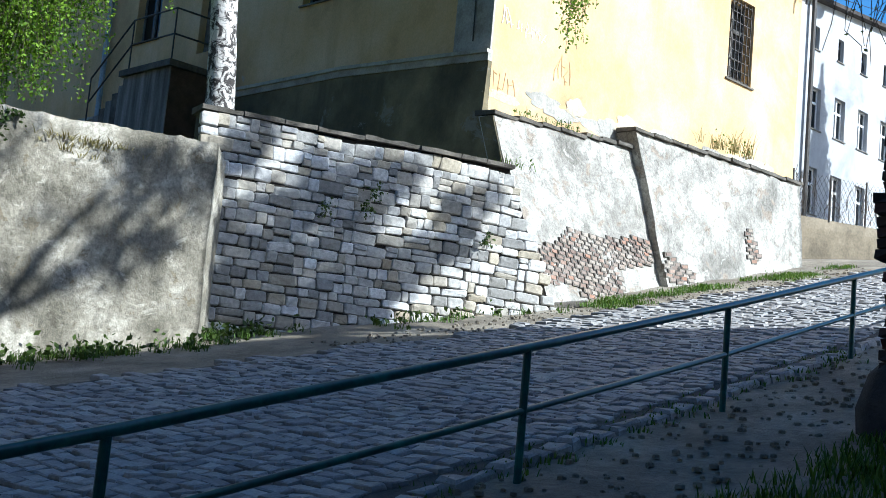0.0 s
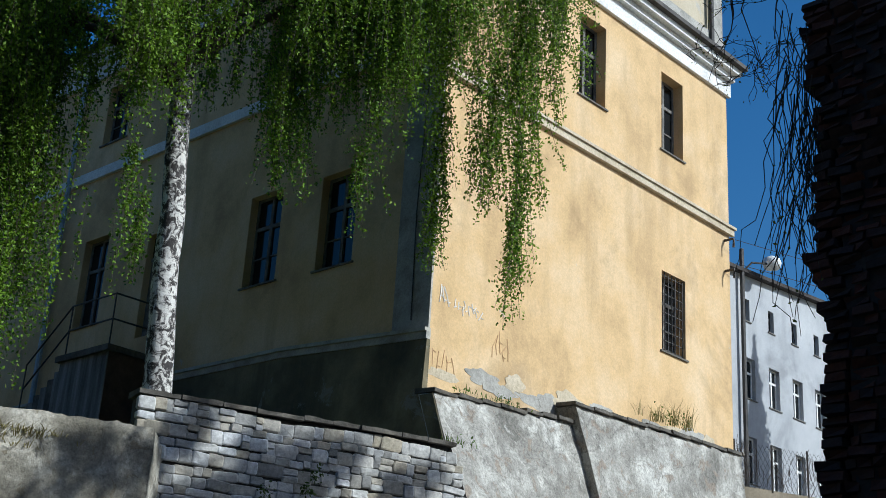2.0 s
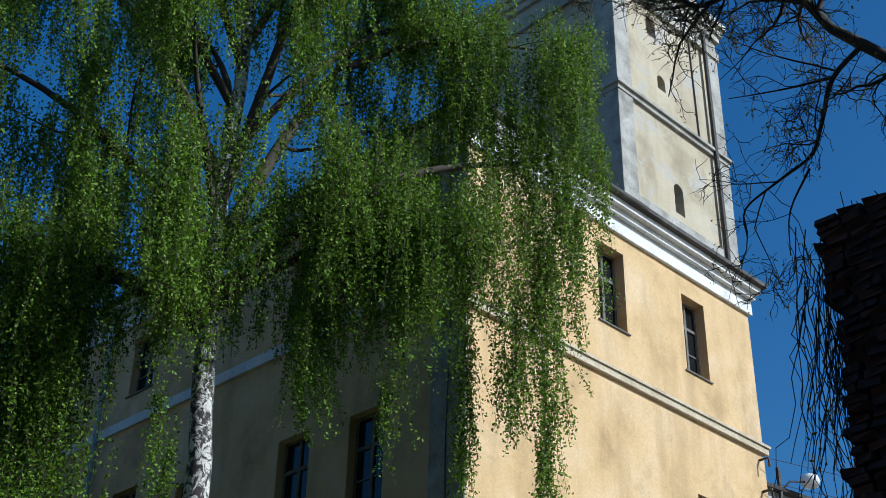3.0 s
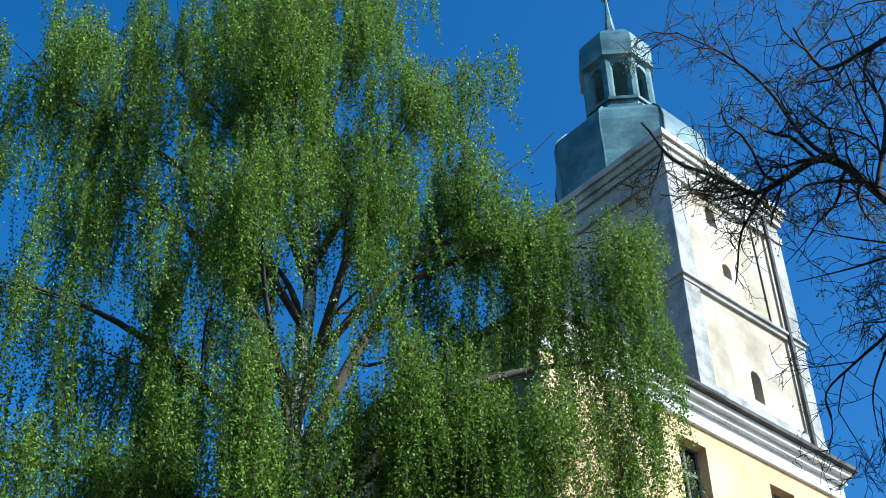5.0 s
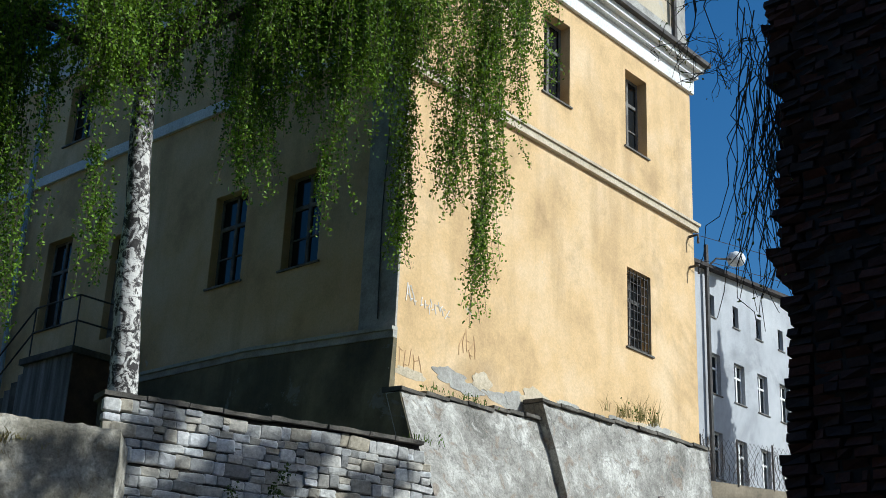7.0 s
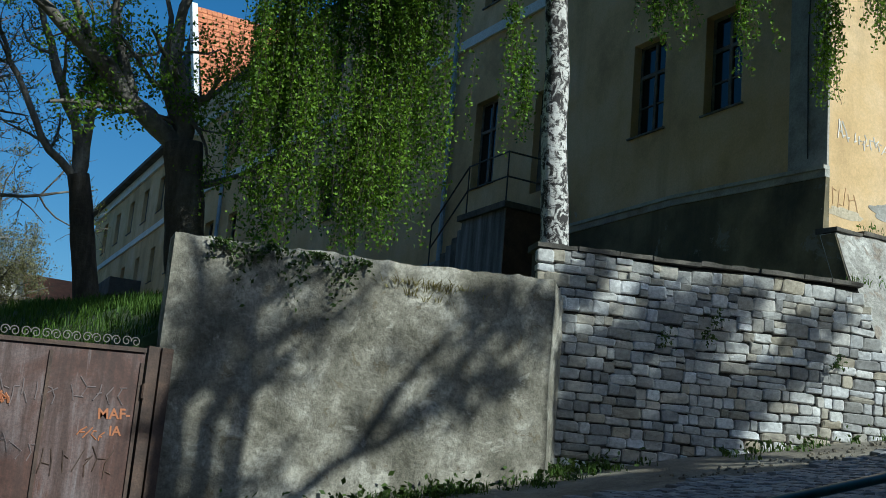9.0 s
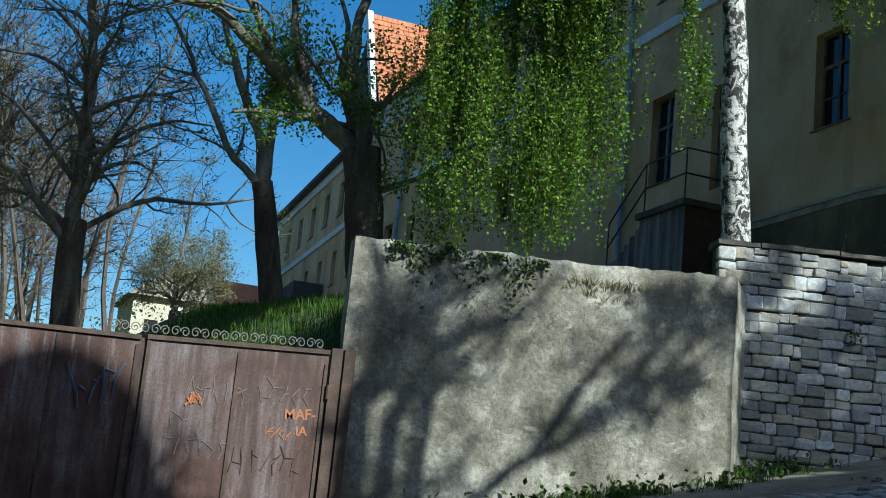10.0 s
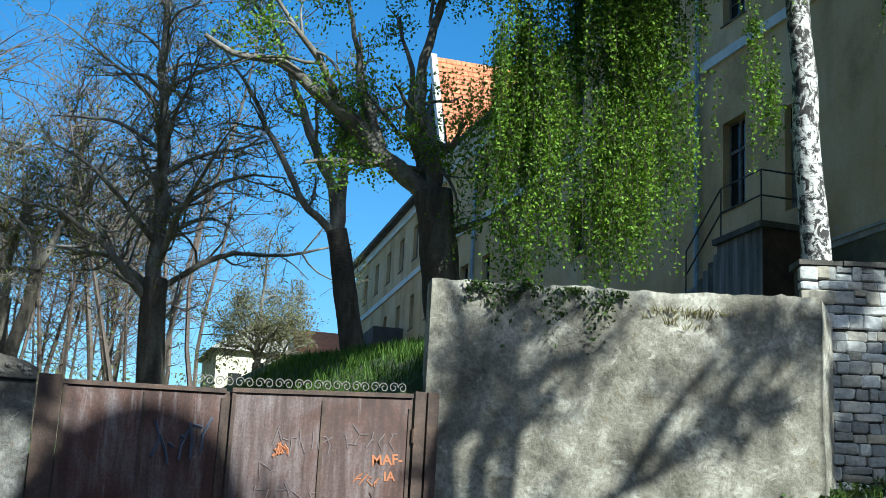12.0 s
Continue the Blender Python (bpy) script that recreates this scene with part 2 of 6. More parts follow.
WHITE_BARK = material("white_birch_bark", (0.7, 0.68, 0.64), 0.8)
_c = ramp(WHITE_BARK, noise_node(WHITE_BARK, 6.0, 8, 0.72, (1.2, 1.2, 1.0), 0.8), [(0.46, (0.62, 0.60, 0.56)), (0.50, (0.30, 0.28, 0.26)), (0.54, (0.035, 0.03, 0.028))])
_d = ramp(WHITE_BARK, noise_node(WHITE_BARK, 2.6, 5, 0.65, (1.4, 1.4, 8), 0.6), [(0.57, 1.0), (0.63, 0.35)])
paint(WHITE_BARK, mix(WHITE_BARK, 1.0, _c, _d, "MULTIPLY"))
bump(WHITE_BARK, noise_node(WHITE_BARK, 12, 6), 0.7, 0.03)


# ---- mesh helpers ----
def empty(name, loc=(0, 0, 0)):
    ob = new(name)
    ob.location = loc
    return ob


def link_mesh(name, verts, faces, mat, parent=None, label="", smooth=False):
    me = bpy.data.meshes.new(name)
    me.from_pydata([tuple(v) for v in verts], [], faces)
    me.materials.append(mat)
    if smooth:
        me.polygons.foreach_set("use_smooth", [True] * len(me.polygons))
    me.update()
    ob = new(name, me)
    if parent is not None:
        ob.parent = parent
        ob.matrix_parent_inverse = Matrix.Translation(-parent.location)
    return tagged(ob, label)


class Shape:
    """Collects verts and faces for one mesh."""

    def __init__(self):
        self.v, self.f = [], []

    def add(self, verts, faces):
        k = len(self.v)
        self.v += [tuple(p) for p in verts]
        self.f += [tuple(i + k for i in q) for q in faces]
        return self

    def hexa(self, p):
        """Eight corners: four below, four above, both anticlockwise from above."""
        return self.add(p, [(3, 2, 1, 0), (4, 5, 6, 7), (0, 1, 5, 4), (1, 2, 6, 5), (2, 3, 7, 6), (3, 0, 4, 7)])

    def box(self, x0, y0, z0, x1, y1, z1):
        return self.hexa([(x0, y0, z0), (x1, y0, z0), (x1, y1, z0), (x0, y1, z0), (x0, y0, z1), (x1, y0, z1), (x1, y1, z1), (x0, y1, z1)])

    def tube(self, pts, radii, n=8, cap=True):
        pts = [Vector(p) for p in pts]
        k = len(self.v)
        up = Vector((0.3, 0.2, 1)).normalized()
        for i, p in enumerate(pts):
            d = (pts[min(i + 1, len(pts) - 1)] - pts[max(i - 1, 0)]).normalized()
            a = d.cross(up)
            if a.length < 0.1:
                a = d.cross(Vector((1, 0, 0)))
            a.normalize()
            b = d.cross(a)
            r = radii[i] if isinstance(radii, (list, tuple)) else radii
            for j in range(n):
                w = 2 * math.pi * j / n
                self.v.append(tuple(p + (a * math.cos(w) + b * math.sin(w)) * r))
        for i in range(len(pts) - 1):
            for j in range(n):
                q = k + i * n
                self.f.append((q + j, q + (j + 1) % n, q + n + (j + 1) % n, q + n + j))
        if cap:
            self.f.append(tuple(k + j for j in range(n))[::-1])
            self.f.append(tuple(k + (len(pts) - 1) * n + j for j in range(n)))
        return self

    def make(self, name, mat, parent=None, label="", smooth=False):
        return link_mesh(name, self.v, self.f, mat, parent, label, smooth)


def part(name, shape, mat, parent, label="", smooth=False):
    return shape.make(name, mat, parent, label, smooth)


def bevelled(ob, width=0.01, segments=2):
    b = ob.modifiers.new("bevel", "BEVEL")
    b.width, b.segments, b.limit_method = width, segments, "ANGLE"
    return ob


def lathe(shape, cx, cy, profile, n=8, turn=0.0):
    """A closed turned form from (radius, height) pairs."""
    k = len(shape.v)
    for r, z in profile:
        for j in range(n):
            w = 2 * math.pi * j / n + turn
            shape.v.append((cx + r * math.cos(w), cy + r * math.sin(w), z))
    for i in range(len(profile) - 1):
        for j in range(n):
            q = k + i * n
            shape.f.append((q + j, q + (j + 1) % n, q + n + (j + 1) % n, q + n + j))
    shape.f.append(tuple(k + j for j in range(n))[::-1])
    shape.f.append(tuple(k + (len(profile) - 1) * n + j for j in range(n)))
    return shape


def wall_with_holes(to_world, u0, u1, z0, z1, holes, depth):
    """A wall of that depth in (u, z) with real openings; to_world(u, d, z) gives places, d from the outer face inwards."""
    s = Shape()
    us = sorted({u0, u1, *[h[0] for h in holes], *[h[1] for h in holes]})
    zs = sorted({z0, z1, *[h[2] for h in holes], *[h[3] for h in holes]})

    def cut(fine):
        out = []
        for a, b in zip(fine, fine[1:]):
            k = max(1, int((b - a) / 1.5))
            out += [a + (b - a) * i / k for i in range(k)]
        return out + [fine[-1]]
    us, zs = cut(us), cut(zs)
    for a, b in zip(us, us[1:]):
        for c, d in zip(zs, zs[1:]):
            m, q = (a + b) / 2, (c + d) / 2
            if any(h[0] < m < h[1] and h[2] < q < h[3] for h in holes):
                continue
            for e in (0, depth):
                s.add([to_world(a, e, c), to_world(b, e, c), to_world(b, e, d), to_world(a, e, d)], [(0, 1, 2, 3)])
    for a, b, c, d in [*holes, (u0, u1, z0, z1)]:
        ring = [(a, c), (b, c), (b, d), (a, d)]
        for (p, q), (r, t) in zip(ring, ring[1:] + ring[:1]):
            s.add([to_world(p, 0, q), to_world(r, 0, t), to_world(r, depth, t), to_world(p, depth, q)], [(0, 1, 2, 3)])
    return s


def ubox(to_world, u0, u1, d0, d1, z0, z1, s=None):
    s = s or Shape()
    return s.hexa([to_world(u0, d0, z0), to_world(u1, d0, z0), to_world(u1, d1, z0), to_world(u0, d1, z0),
                   to_world(u0, d0, z1), to_world(u1, d0, z1), to_world(u1, d1, z1), to_world(u0, d1, z1)])


def make_window(to_world, a, b, c, d, parent, inset=0.22, rows=3, grate=False, sill=True, frame_mat=None):
    """A casement window: frame and bars, panes, sill, and a grate where there is one."""
    fm = frame_mat or FRAME
    s = Shape()
    w = 0.07
    ubox(to_world, a, a + w, inset, inset + 0.07, c, d, s)
    ubox(to_world, b - w, b, inset, inset + 0.07, c, d, s)
    ubox(to_world, a + w, b - w, inset, inset + 0.07, c, c + w, s)
    ubox(to_world, a + w, b - w, inset, inset + 0.07, d - w, d, s)
    m = (a + b) / 2
    tz = c + (d - c) * 0.66
    ubox(to_world, m - 0.045, m + 0.045, inset - 0.01, inset + 0.07, c + w, d - w, s)
    ubox(to_world, a + w, m - 0.045, inset - 0.01, inset + 0.07, tz - 0.045, tz + 0.045, s)
    ubox(to_world, m + 0.045, b - w, inset - 0.01, inset + 0.07, tz - 0.045, tz + 0.045, s)
    if rows > 2:
        bz = c + (d - c) * 0.33
        ubox(to_world, a + w, m - 0.045, inset + 0.01, inset + 0.06, bz - 0.018, bz + 0.018, s)
        ubox(to_world, m + 0.045, b - w, inset + 0.01, inset + 0.06, bz - 0.018, bz + 0.018, s)
    win = part("window", s, fm, parent)
    for p, q in ((a + w, m - 0.045), (m + 0.045, b - w)):
        for e, f in ((c + w, tz - 0.045), (tz + 0.045, d - w)):
            ob = part("pane", ubox(to_world, p, q, inset + 0.035, inset + 0.041, e, f), GLASS, win)
    # near-black sheet standing in for the unlit room behind the panes
    part("dark_backing", ubox(to_world, a, b, inset + 0.3, inset + 0.34, c, d), NEAR_BLACK, win)
    if sill:
        part("window_sill", ubox(to_world, a - 0.08, b + 0.08, -0.05, inset, c - 0.045, c - 0.003), FRAME, win)
    if grate:
        g = Shape()
        for i in range(7):
            u = a + 0.05 + (b - a - 0.1) * i / 6
            ubox(to_world, u - 0.009, u + 0.009, 0.05, 0.068, c, d, g)
        for i in range(9):
            z = c + 0.08 + (d - c - 0.16) * i / 8
            ubox(to_world, a, b, 0.069, 0.085, z - 0.009, z + 0.009, g)
        part("grate", g, IRON, win, "rusty iron window grate")
    return win


# near-black colour, mostly for sheets that stand in for unlit interiors
NEAR_BLACK = material("near_black", (0.015, 0.015, 0.016), 0.9)


def gz(x, y):
    """Height of the street and the ground round it."""
    xx = max(-30.0, min(x, 33.0)) + 0.35 * max(0.0, min(x - 33.0, 12.0))
    yy = max(-14.0, min(y, 20.0))
    return -0.648 + 0.2215 * xx + 0.0523 * yy


# ---- ground ----
def grid_axis(lo, hi, step, far):
    a = list(np.arange(lo, hi + 1e-6, step))
    out, d = [], step
    while a[-1] + d < far:
        d *= 1.6
        out.append(a[-1] + d)
        a.append(a[-1] + d)
    d, b = step, [lo]
    while b[-1] - d > -far:
        d *= 1.6
        b.append(b[-1] - d)
    return b[:0:-1] + a


def build_ground():
    xs, ys = grid_axis(-8, 44, 0.5, 900), grid_axis(-8, 30, 0.5, 900)
    v = [(x, y, gz(x, y) - 0.03 + 0.05 * (noise.noise((x * 0.9, y * 0.9, 0)))) for y in ys for x in xs]
    n = len(xs)
    f = [(j * n + i, j * n + i + 1, (j + 1) * n + i + 1, (j + 1) * n + i) for j in range(len(ys) - 1) for i in range(n - 1)]
    ob = link_mesh("ground", v, f, DIRT, smooth=True)
    return tagged(ob, "trodden pale dirt ground of the steep street", "ground", kind="structure")


ground = build_ground()

# ---- church ----
CX, CY = 18.08, 17.48
EAVE = 19.57


def on_sun(u, d, z):
    return (u, CY + d, z)


def on_shade(u, d, z):
    return (CX + d, u, z)


def build_church():
    ch = empty("church", (CX, CY, 6.0))
    tagged(ch, "ochre-plastered church with a square tower and green copper lantern", "church")
    sun_holes = [(26.5, 27.6, 11.06, 13.2), (26.5, 27.55, 16.63, 18.95), (22.85, 23.95, 16.73, 19.05)]
    s = wall_with_holes(on_sun, CX, 29.87, 6.0, EAVE + 1.0, sun_holes, 0.6)
    part("wall", s, OCHRE, ch)
    shade_holes = [(20.0, 21.2, 11.33, 13.65), (22.6, 23.8, 11.4, 13.75), (27.0, 28.05, 10.85, 13.7), (30.0, 31.2, 11.6, 14.2),
                   (36.0, 37.0, 12.2, 14.4), (40.7, 41.95, 12.46, 14.4), (50.4, 51.4, 12.6, 14.5), (53.2, 54.3, 12.6, 14.6),
                   (20.0, 21.2, 17.2, 19.1), (22.6, 23.8, 17.2, 19.1), (30.0, 31.2, 17.2, 19.1), (35.9, 37.1, 17.2, 19.1),
                   (41.0, 42.2, 17.2, 19.1), (46.0, 47.2, 17.2, 19.1), (51.0, 52.2, 17.2, 19.1)]
    s = wall_with_holes(on_shade, CY + 0.6, 57.0, 6.0, EAVE + 1.0, shade_holes, 0.6)
    part("wall", s, OCHRE, ch)
    def on_wing(u, d, z):
        return (CX + 0.0688 * u + 0.9976 * d, 57.0 + 0.9976 * u - 0.0688 * d, z)
    far_holes = [(2.2 + 3.4 * i, 3.3 + 3.4 * i, 16.9, 18.7) for i in range(6)] + [(2.4 + 3.4 * i, 3.3 + 3.4 * i, 13.2, 15.0) for i in range(6)]
    s = wall_with_holes(on_wing, 0.0, 23.5, 6.0, EAVE + 0.6, far_holes, 0.6)
    part("wall", s, OCHRE, ch, "ochre plaster of the far wing")
    # end and rear walls close the body
    part("wall", Shape().box(29.27, CY + 0.6, 6.0, 29.87, 30.0, EAVE + 1.0), OCHRE, ch)
    part("wall", ubox(on_wing, 22.9, 23.5, 0.6, 10.0, 6.0, EAVE + 0.6), OCHRE, ch)
    part("wall", Shape().box(29.0, 30.0, 6.0, 29.6, 80.0, 18.3), OCHRE, ch)
    for i, (a, b, c, d) in enumerate(sun_holes):
        make_window(on_sun, a, b, c, d, ch, 0.3, 3, grate=(i == 0))
    for i, (a, b, c, d) in enumerate(shade_holes):
        if i == 2:
            continue
        make_window(on_shade, a, b, c, d, ch, 0.22, 3)
    for a, b, c, d in far_holes:
        make_window(on_wing, a, b, c, d, ch, 0.18, 2)
    door = part("door", ubox(on_shade, 27.0, 28.05, 0.2, 0.26, 10.85, 13.0), FRAME, ch, "weathered pale wooden door above the stair landing")
    part("door_frame", ubox(on_shade, 27.0, 28.05, 0.17, 0.19, 13.0, 13.1), GREY_TRIM, door)
    part("pane", ubox(on_shade, 27.0, 28.05, 0.2, 0.22, 13.1, 13.7), GLASS, door)
    # string courses, plinth, corner strip
    s = Shape()
    ubox(on_sun, CX - 0.11, 29.98, -0.11, 0, 15.22, 15.40, s)
    part("string_course", s, WARM_TRIM, ch, "worn ochre string course")
    part("string_course", ubox(on_sun, CX - 0.16, 30.03, -0.16, 0, 15.403, 15.48), WARM_TRIM, ch, "worn ochre string course")
    s = Shape()
    ubox(on_shade, CY + 1.05, 57.0, -0.09, 0, 16.12, 16.42, s)
    part("string_course", s, WHITE_TRIM, ch, "whitewashed string course")
    s = Shape()
    ubox(on_shade, CY - 0.02, CY + 1.03, -0.05, 0, 9.36, EAVE, s)
    part("corner_strip", s, GREY_TRIM, ch, "grey plastered corner strip")
    body, band, lip = Shape(), Shape(), Shape()
    for u0, u1, z0, z1 in ((CY - 0.05, 22.0, 9.12, 9.38), (22.0, 40.0, 9.38, 9.46)):
        body.hexa([on_shade(u0, -0.26, 6), on_shade(u1, -0.26, 6), on_shade(u1, 0, 6), on_shade(u0, 0, 6),
                   on_shade(u0, -0.10, z0), on_shade(u1, -0.10, z1), on_shade(u1, 0, z1), on_shade(u0, 0, z0)])
        for sh, d, a, b in ((band, -0.125, 0.003, 0.155), (lip, -0.165, 0.158, 0.235)):
            sh.hexa([on_shade(u0, d, z0 + a), on_shade(u1, d, z1 + a), on_shade(u1, 0, z1 + a), on_shade(u0, 0, z0 + a),
                     on_shade(u0, d, z0 + b), on_shade(u1, d, z1 + b), on_shade(u1, 0, z1 + b), on_shade(u0, 0, z0 + b)])
    part("plinth", body, PLINTH, ch, "dark stained damp plinth")
    part("plinth_moulding", band, GREY_TRIM, ch, "grey plinth moulding")
    part("plinth_moulding", lip, TRIM_WORN, ch, "worn pale upper lip of the moulding")
    # dark plinth-coloured block over the left end of the battered wall
    part("plinth_end", Shape().hexa([(17.90, 16.46, 6.2), (18.06, 16.62, 6.2), (18.06, 17.75, 6.2), (17.90, 17.75, 6.2), (17.88, 17.09, 7.93), (18.06, 17.2, 7.93), (18.06, 17.75, 7.93), (17.88, 17.75, 7.93)]),
         PLINTH, ch, "dark end of the battered footing")
    # eaves of the front and long side
    def cornice(tw, a, b, z, e0, e1):
        f = Shape()
        ubox(tw, a + e0 * 0.10, b + e1 * 0.10, -0.10, 0, z, z + 0.45, f)
        part("frieze", f, WHITE_TRIM, ch, "white painted eaves frieze")
        for z0, z1, e in ((0.453, 0.62, 0.25), (0.623, 0.80, 0.42)):
            part("cornice", ubox(tw, a + e0 * e, b + e1 * e * 0.45, -e, 0, z + z0, z + z1), WHITE_TRIM, ch, "white painted eaves cornice")
        t = Shape()
        ubox(tw, a + e0 * 0.58, b + e1 * 0.30, -0.58, 0.1, z + 0.803, z + 0.93, t)
        part("eaves_gutter", t, SLATE, ch, "dark weathered eaves edge")
    cornice(on_sun, CX, 29.87, EAVE, -1, 1)
    cornice(on_shade, CY + 0.01, 57.0, EAVE - 0.004, 0, 0)
    s = Shape()
    ubox(on_wing, 0.003, 23.7, -0.12, 0, EAVE - 0.2, EAVE + 0.3, s)
    part("frieze", s, WHITE_TRIM, ch)
    part("eaves_gutter", ubox(on_wing, 0.003, 23.8, -0.5, 0.1, EAVE + 0.303, EAVE + 0.5), SLATE, ch)
    part("string_course", ubox(on_wing, 0.0, 23.5, -0.09, 0, 15.9, 16.2), WHITE_TRIM, ch)
    part("porch", ubox(on_wing, 8.0, 12.5, -1.6, -0.003, 12.6, 13.5), SLATE, ch, "dark lean-to porch roof")
    # roofs
    z = EAVE + 0.93
    s = Shape()
    s.add([(CX - 0.6, CY - 0.6, z), (24.4, CY - 0.6, z), (24.4, 23.0, z + 4.6), (CX + 5.3, 23.0, z + 4.6), (CX + 5.3, 57.0, z + 4.6), (CX - 0.6, 57.0, z),
           (CX - 0.6, CY - 0.6, z - 0.1), (24.4, CY - 0.6, z - 0.1), (29.6, 57.0, z), (29.6, 23.0, z), (24.4, 23.0, z)],
          [(0, 1, 2, 3), (0, 3, 4, 5), (3, 2, 10, 9), (4, 3, 9, 8), (5, 4, 8), (0, 6, 7, 1)])
    part("roof", s, SLATE, ch, "dark weathered roof")
    # steep tiled roof across the far end of the long body
    x0, x1, y0, y1, zt = CX + 0.15, 29.4, 57.1, 60.4, 27.0
    s = Shape()
    s.add([(x0, y0, z), (x1, y0, z), (x1, 2 * y1 - y0, z), (x0, 2 * y1 - y0, z), (x0, y1, zt), (x1, y1, zt)],
          [(0, 1, 5, 4), (2, 3, 4, 5), (1, 2, 5), (3, 0, 4), (3, 2, 1, 0)])
    part("roof", s, BRICK_CORE, ch, "steep tiled roof across the far end")
    t = Shape()
    rng = random.Random(3)
    rows, dy, dz = 20, (y1 - y0) / 20, (zt - z) / 20
    for j in range(rows):
        for i in range(40):
            xa = x0 - 0.05 + i * 0.28 + rng.uniform(-0.01, 0.01)
            ya, za, up = y0 + j * dy, z + j * dz, rng.uniform(0.05, 0.09)
            t.hexa([(xa, ya - up, za), (xa + 0.265, ya - up, za), (xa + 0.265, ya + dy, za + dz), (xa, ya + dy, za + dz),
                    (xa, ya - up - 0.02, za + 0.05), (xa + 0.265, ya - up - 0.02, za + 0.05), (xa + 0.265, ya + dy - 0.03, za + dz + 0.04), (xa, ya + dy - 0.03, za + dz + 0.04)])
    tagged(part("roof_tiles", t, TILE, ch, "orange clay roof tiles"), kind="stuff")
    part("gable", Shape().hexa([(CX - 0.2, y0 - 0.25, z - 1.2), (x0 - 0.06, y0 - 0.25, z - 1.2), (x0 - 0.06, y0 + 0.15, z - 1.2), (CX - 0.2, y0 + 0.15, z - 1.2),
                                (CX - 0.2, y1 - 0.25, zt + 0.1), (x0 - 0.06, y1 - 0.25, zt + 0.1), (x0 - 0.06, y1 + 0.15, zt + 0.1), (CX - 0.2, y1 + 0.15, zt + 0.1)]),
         WHITE_TRIM, ch, "pale plastered gable coping")
    s = Shape()
    zz = EAVE + 0.51
    s.hexa([on_wing(0.01, -0.4, zz), on_wing(0.01, 11, zz), on_wing(23.8, 11, zz), on_wing(23.8, -0.4, zz),
            on_wing(0.01, 5.0, zz + 2.6), on_wing(0.01, 5.2, zz + 2.6), on_wing(20.0, 5.2, zz + 2.6), on_wing(20.0, 5.0, zz + 2.6)])
    part("roof", s, SLATE, ch)
    # tower
    tx0, tx1, ty0, ty1 = 24.25, 29.68, CY + 0.06, CY + 6.2

    def tower_face(u, d, zz):
        return (u, ty0 + d, zz)
    slots = [(26.7, 27.15, 21.7, 22.75), (26.3, 26.7, 25.95, 26.5), (25.95, 26.4, 27.85, 28.6)]
    s = wall_with_holes(tower_face, tx0, tx1, 20.4, 29.6, slots, 0.5)
    tw = part("tower", s, TOWER, ch, "weathered pale plaster bell tower")
    part("tower_wall", Shape().box(tx0, ty0 + 0.5, 20.4, tx0 + 0.5, ty1, 29.6), TOWER, tw)
    part("tower_wall", Shape().box(tx1 - 0.5, ty0 + 0.5, 20.4, tx1, ty1, 29.6), TOWER, tw)
    part("tower_wall", Shape().box(tx0 + 0.5, ty1 - 0.5, 20.4, tx1 - 0.5, ty1, 29.6), TOWER, tw)
    part("tower_floor", Shape().box(tx0 + 0.5, ty0 + 0.5, 20.5, tx1 - 0.5, ty1 - 0.5, 20.6), NEAR_BLACK, tw)
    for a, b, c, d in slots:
        # near-black sheet in the slot stands in for the shade inside the tower
        part("dark_slot_backing", ubox(tower_face, a, b, 0.35, 0.4, c, d), NEAR_BLACK, tw)
        arch = Shape()
        for i in range(8):
            w0, w1 = math.pi * i / 8, math.pi * (i + 1) / 8
            m, r = (a + b) / 2, (b - a) / 2
            p, q = (m + r * math.cos(w0), d - r + r * math.sin(w0)), (m + r * math.cos(w1), d - r + r * math.sin(w1))
            arch.add([tower_face(p[0], 0.004, p[1]), tower_face(q[0], 0.004, q[1]), tower_face(q[0], 0.004, d), tower_face(p[0], 0.004, d),
                      tower_face(p[0], 0.3, p[1]), tower_face(q[0], 0.3, q[1])], [(0, 1, 2, 3), (0, 4, 5, 1)])
        part("slot_arch", arch, TOWER, tw)
    for z0, z1, e in ((20.5, 21.35, 0.10), (24.72, 24.88, 0.10), (24.883, 24.98, 0.18)):
        part("tower_band", Shape().box(tx0 - e, ty0 - e, z0, tx1 + e, ty1 + e, z1), GREY_TRIM, tw, "grey tower string course")
    for x0, x1 in ((tx0 - 0.05, tx0 + 0.62), (tx1 - 0.62, tx1 + 0.05)):
        part("tower_pilaster", Shape().box(x0, ty0 - 0.07, 21.353, x1, ty0, 24.717), GREY_TRIM, tw)
        part("tower_pilaster", Shape().box(x0, ty0 - 0.07, 24.983, x1, ty0, 28.9), GREY_TRIM, tw)
    for y0, y1 in ((ty0 - 0.066, ty0 + 0.62), (ty1 - 0.62, ty1)):
        part("tower_pilaster", Shape().box(tx0 - 0.07, y0, 21.353, tx0, y1, 24.717), GREY_TRIM, tw)
        part("tower_pilaster", Shape().box(tx0 - 0.07, y0, 24.983, tx0, y1, 28.9), GREY_TRIM, tw)
    for z0, z1, e in ((28.9, 29.25, 0.12), (29.253, 29.7, 0.06), (29.703, 29.95, 0.17), (29.953, 30.2, 0.26), (30.203, 30.46, 0.36)):
        part("tower_cornice", Shape().box(tx0 - e, ty0 - e, z0, tx1 + e, ty1 + e, z1), TRIM_WORN, tw, "pale stepped tower cornice")
    # copper hood and open lantern, eight-sided
    lx, ly = 26.70, 20.85
    t = math.pi / 8
    h = Shape()
